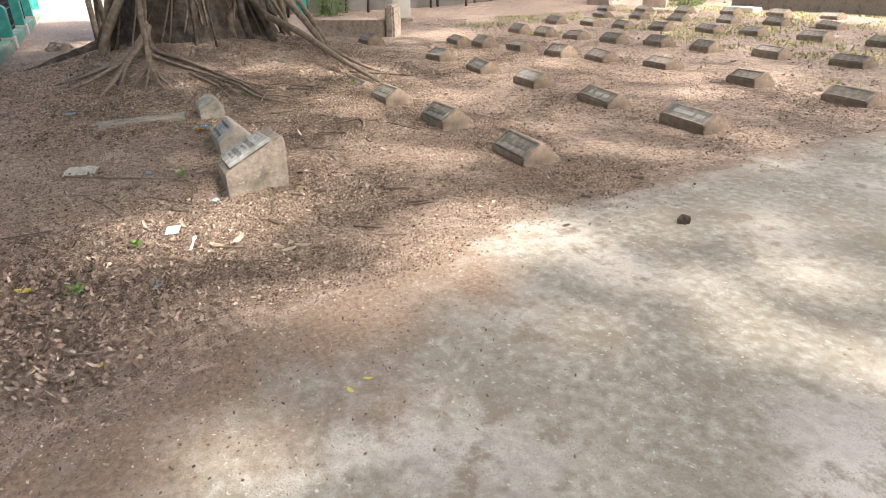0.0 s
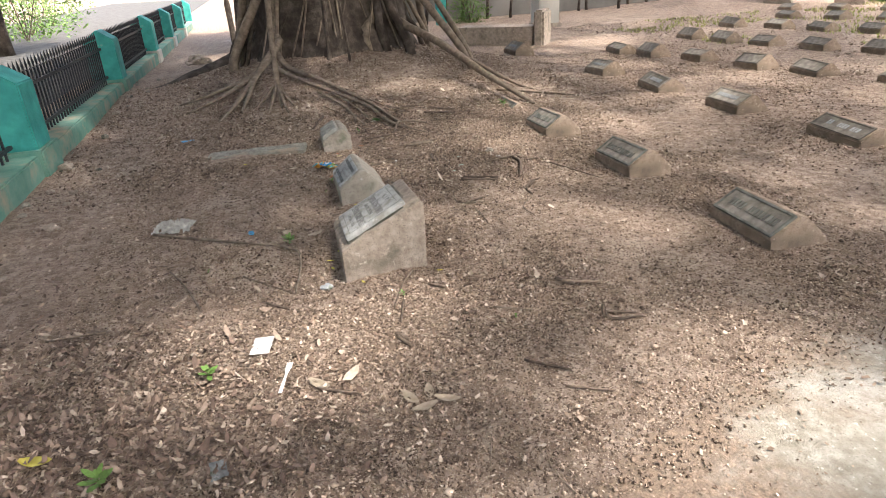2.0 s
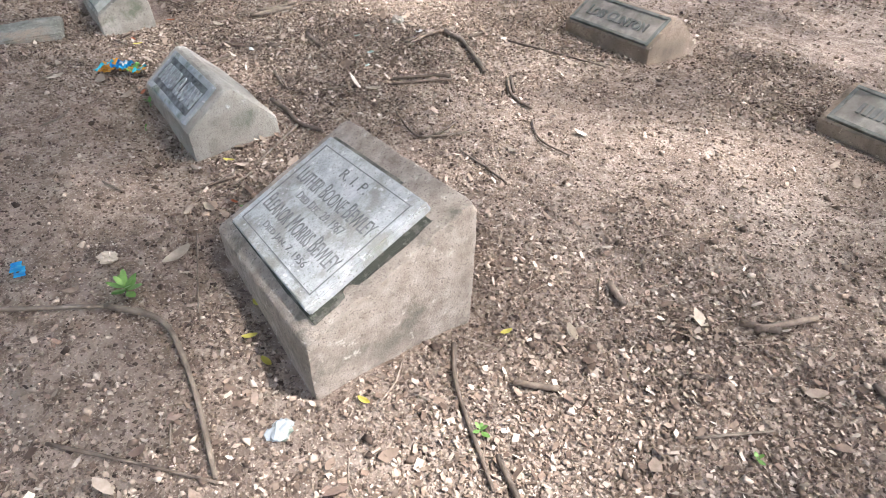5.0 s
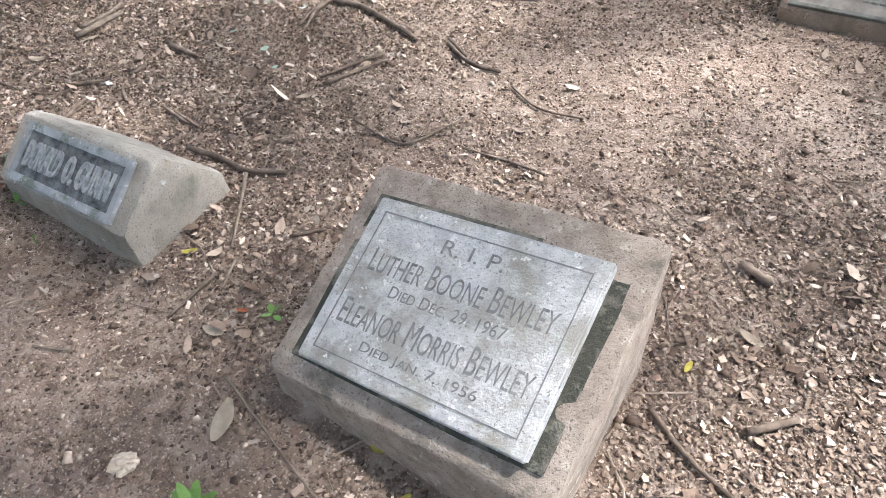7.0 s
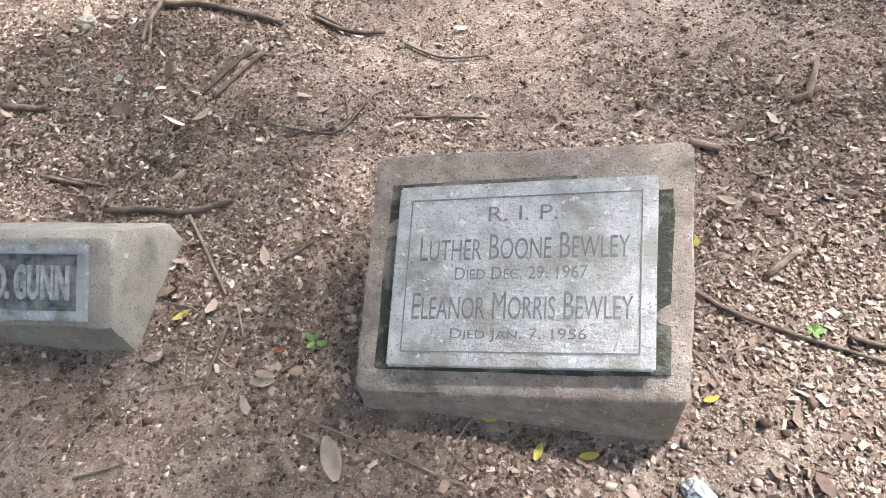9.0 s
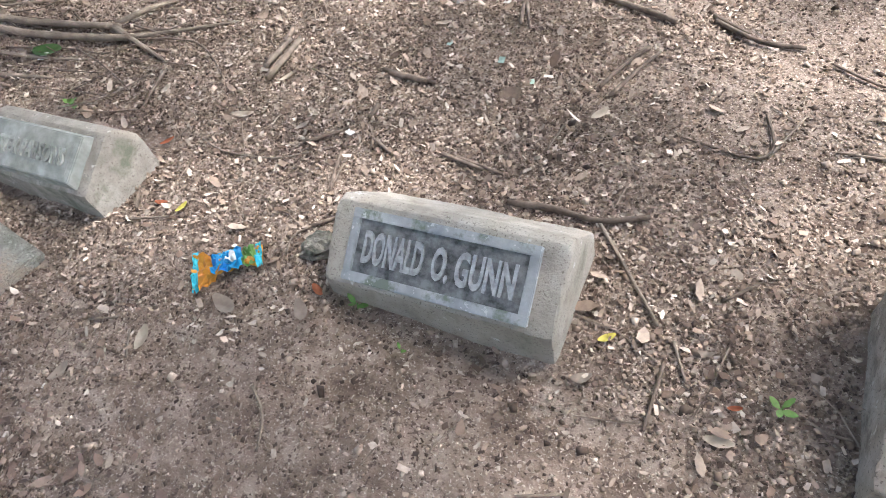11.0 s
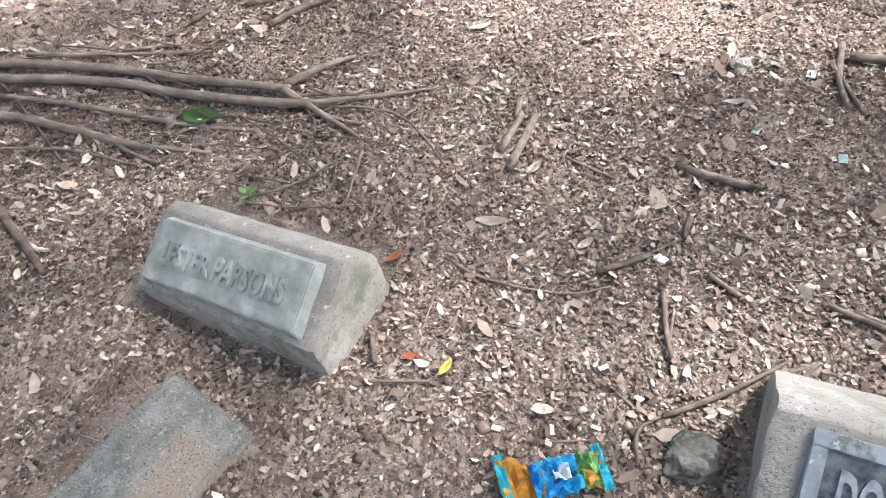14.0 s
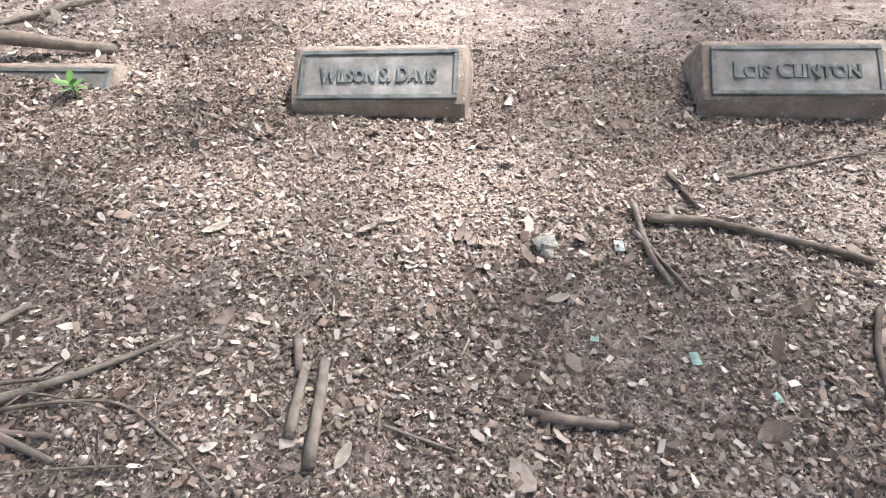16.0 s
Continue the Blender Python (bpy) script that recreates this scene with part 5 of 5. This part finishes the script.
for k, (x, y, size, n) in enumerate(((2.2, -2.49, 0.065, 13), (4.03, -3.21, 0.08, 11), (3.5, -2.9, 0.065, 9), (2.01, -2.06, 0.045, 4), (-0.36, -1.65, 0.06, 6), (1.05, -2.09, 0.045, 3), (3.1, -1.99, 0.035, 5), (-0.8, 0.06, 0.09, 9), (2.42, -2.95, 0.03, 4), (3.5, -1.55, 0.03, 4), (1.2, -2.16, 0.025, 2))):
    seedling(x, y, size, n, k)
big_leaf(-0.75, -1.39, 10, 0.14, CROWN, "broad fresh green leaf caught among the roots", 0.6, 0.1, "green_leaf")


def pebble(x, y, size, mat, label, seed, name="stone"):
    bm = bmesh.new()
    bmesh.ops.create_icosphere(bm, subdivisions=3, radius=size / 2)
    for v in bm.verts:
        v.co = Vector((v.co.x, v.co.y * 0.8, v.co.z * 0.6)) * (1 + 0.5 * noise.noise(v.co * 1.6 / size + Vector((seed, 0, 0))) + 0.45 * noise.noise(v.co * 4 / size + Vector((seed, 2, 0))) + 0.2 * noise.noise(v.co * 11 / size))
    return solo(name, bm, mat, pose(x, y, top_z(x, y) + size * 0.16, 0, 0, seed * 40), label, "stone", smooth=False)


pebble(2.0, -2.49, 0.06, PALE_LEAF, "pale chalky lump of stone on the soil", 1)
pebble(0.77, -0.68, 0.07, MOSS_CONCRETE, "grey angular stone among dry leaves", 2)
pebble(2.82, -2.34, 0.06, STONE_FRAME, "grey rounded stone beside the marker", 3)
pebble(0.71, -1.5, 0.03, WHITE, "white crumbly lump on dry leaves", 4)
pebble(0.87, -1.95, 0.1, CONCRETE_DARK, "mossy broken lump of concrete", 5, "rubble")
pebble(-0.42, -4.3, 0.12, CONCRETE, "broken lump of masonry by the fence", 6, "rubble")
g = random.Random(31)
for k in range(26):
    x, y = g.uniform(-5.5, 2.6), g.uniform(-4.42, -4.0)
    pebble(x, y, g.uniform(0.03, 0.09), g.choice((CONCRETE, CONCRETE_DARK, MOSS_CONCRETE)), "small broken lump of masonry by the fence", 20 + k, "rubble")
pebble(-7.6, -3.6, 0.42, CONCRETE, "large rounded boulder near the fence", 7, "boulder")
pebble(4.81, 0.22, 0.1, BARK, "dark dry seed pod on the concrete path", 8, "seed_pod")

# plastic and paper litter
BLUE = material("blue_plastic", [(0.35, (0.02, 0.2, 0.55)), (0.65, (0.05, 0.5, 0.75))], 22, 3, 0.35, 0.3, 60, 0.004)
ORANGE = material("orange_plastic", [(0.3, (0.62, 0.26, 0.03)), (0.7, (0.75, 0.42, 0.08))], 20, 3, 0.35, 0.3, 60, 0.004)
FILM = material("clear_grey_film", [(0.3, (0.42, 0.41, 0.38)), (0.7, (0.65, 0.64, 0.6))], 18, 6, 0.4, 0.5, 40, 0.01)
AQUA = material("pale_green_plastic", [(0.3, (0.27, 0.4, 0.33)), (0.7, (0.42, 0.54, 0.47))], 20, 3, 0.4, 0.3, 60, 0.003)


def crumpled(w, h, amp, seed, nx=12, ny=8, waist=0.0, flare=0.0):
    bm = bmesh.new()
    grid = [[bm.verts.new(((i / nx - 0.5) * w, (j / ny - 0.5) * h * (1 - waist * math.sin(math.pi * i / nx) + flare * (0.5 - i / nx)) + 0.12 * h * noise.noise(Vector((i * 0.9, j * 0.3, seed))), 0)) for i in range(nx + 1)] for j in range(ny + 1)]
    for j in range(ny):
        for i in range(nx):
            bm.faces.new((grid[j][i], grid[j][i + 1], grid[j + 1][i + 1], grid[j + 1][i]))
    for v in bm.verts:
        v.co.z = abs(amp * noise.noise(v.co * 26 + Vector((seed, 0, 0)))) + amp * 0.6 * abs(noise.noise(v.co * 60 + Vector((seed, 3, 0))))
    bmesh.ops.solidify(bm, geom=bm.faces[:], thickness=0.0012)
    return bm


ob = thing("snack_wrapper", pose(0.655, -2.085, ground_z(0.655, -2.085) + 0.012, 0, 0, 37), "crumpled blue and orange snack wrapper on the soil", "wrapper")
part("film", crumpled(0.19, 0.105, 0.04, 2, 18, 12, waist=0.5, flare=0.5), ORANGE, ob)
WRAP_GREEN = material("green_plastic", [(0.3, (0.12, 0.3, 0.08)), (0.7, (0.3, 0.5, 0.14))], 22, 3, 0.35, 0.3, 60, 0.004)
for wide, tall, dx, lift, mat, label in ((0.085, 0.062, 0.0, 0.016, BLUE, "blue printed patch"), (0.04, 0.056, 0.058, 0.013, WRAP_GREEN, "green printed patch"), (0.03, 0.02, 0.012, 0.026, WHITE, "white printed blot")):
    bm = crumpled(wide, tall, 0.035, 5 + dx, 12, 10, waist=-0.2)
    bm.transform(Matrix.Translation((dx, 0, lift)))
    part("printed_patch", bm, mat, ob, label)
WRAP_CYAN = material("turquoise_plastic", [(0.3, (0.03, 0.42, 0.55)), (0.7, (0.1, 0.62, 0.72))], 22, 3, 0.35, 0.3, 60, 0.004)
for dx in (-0.09, 0.085):
    bm = crumpled(0.018, 0.14 if dx < 0 else 0.085, 0.025, 9 + dx, 5, 12)
    bm.transform(Matrix.Translation((dx, 0, 0.012)))
    part("sealed_end", bm, WRAP_CYAN, ob, "turquoise crimped end")
solo("plastic_sheet", crumpled(0.24, 0.2, 0.035, 7, 28, 22, waist=-0.3), FILM, pose(1.62, -3.2, ground_z(1.62, -3.2) + 0.004, 0, 0, 80), "crumpled greyish clear plastic sheet on the soil", "plastic sheet")
solo("paper_scrap", crumpled(0.13, 0.085, 0.004, 3), WHITE, pose(3.355, -2.68, ground_z(3.355, -2.68) + 0.018, 3, 2, -13), "white torn scrap of card on the soil", "paper")
ob = thing("plastic_fork", pose(3.635, -2.595, ground_z(3.635, -2.595) + 0.016, 0, 3, -16), "white disposable plastic fork on dry leaves", "fork")
bm = box((-0.03, -0.006, 0), (0.1, 0.006, 0.003), 0.001)
for v in bm.verts:
    v.co.y *= 0.75 + 4.5 * max(v.co.x, 0)
part("handle", bm, WHITE, ob)
bm = box((-0.062, -0.012, 0), (-0.027, 0.012, 0.003), 0.001)
for v in bm.verts:
    v.co.y *= 0.55 if v.co.x > -0.035 else 1
part("head", bm, WHITE, ob)
for k in range(4):
    y = -0.0095 + k * 0.0063
    part("tine", box((-0.092, y - 0.0019, 0), (-0.06, y + 0.0019, 0.0025), 0.0006), WHITE, ob)
for x, y, s, mat in ((1.89, -2.715, 0.05, BLUE), (1.06, -1.03, 0.035, AQUA), (1.2, -1.13, 0.025, AQUA), (0.85, -0.98, 0.03, AQUA), (-0.9, -3.3, 0.12, BLUE), (-0.75, -1.42, 0.05, WHITE), (-0.3, -3.0, 0.05, WHITE), (4.08, -2.84, 0.09, STONE_FRAME), (1.92, -2.71, 0.05, BLUE), (0.96, -0.67, 0.04, FILM)):
    solo("plastic_scrap", crumpled(s, s * 0.6, s * 0.12, x, 6, 4), mat, pose(x, y, ground_z(x, y) + 0.008, 0, 0, x * 90), "small torn scrap of coloured plastic on the soil", "scrap")
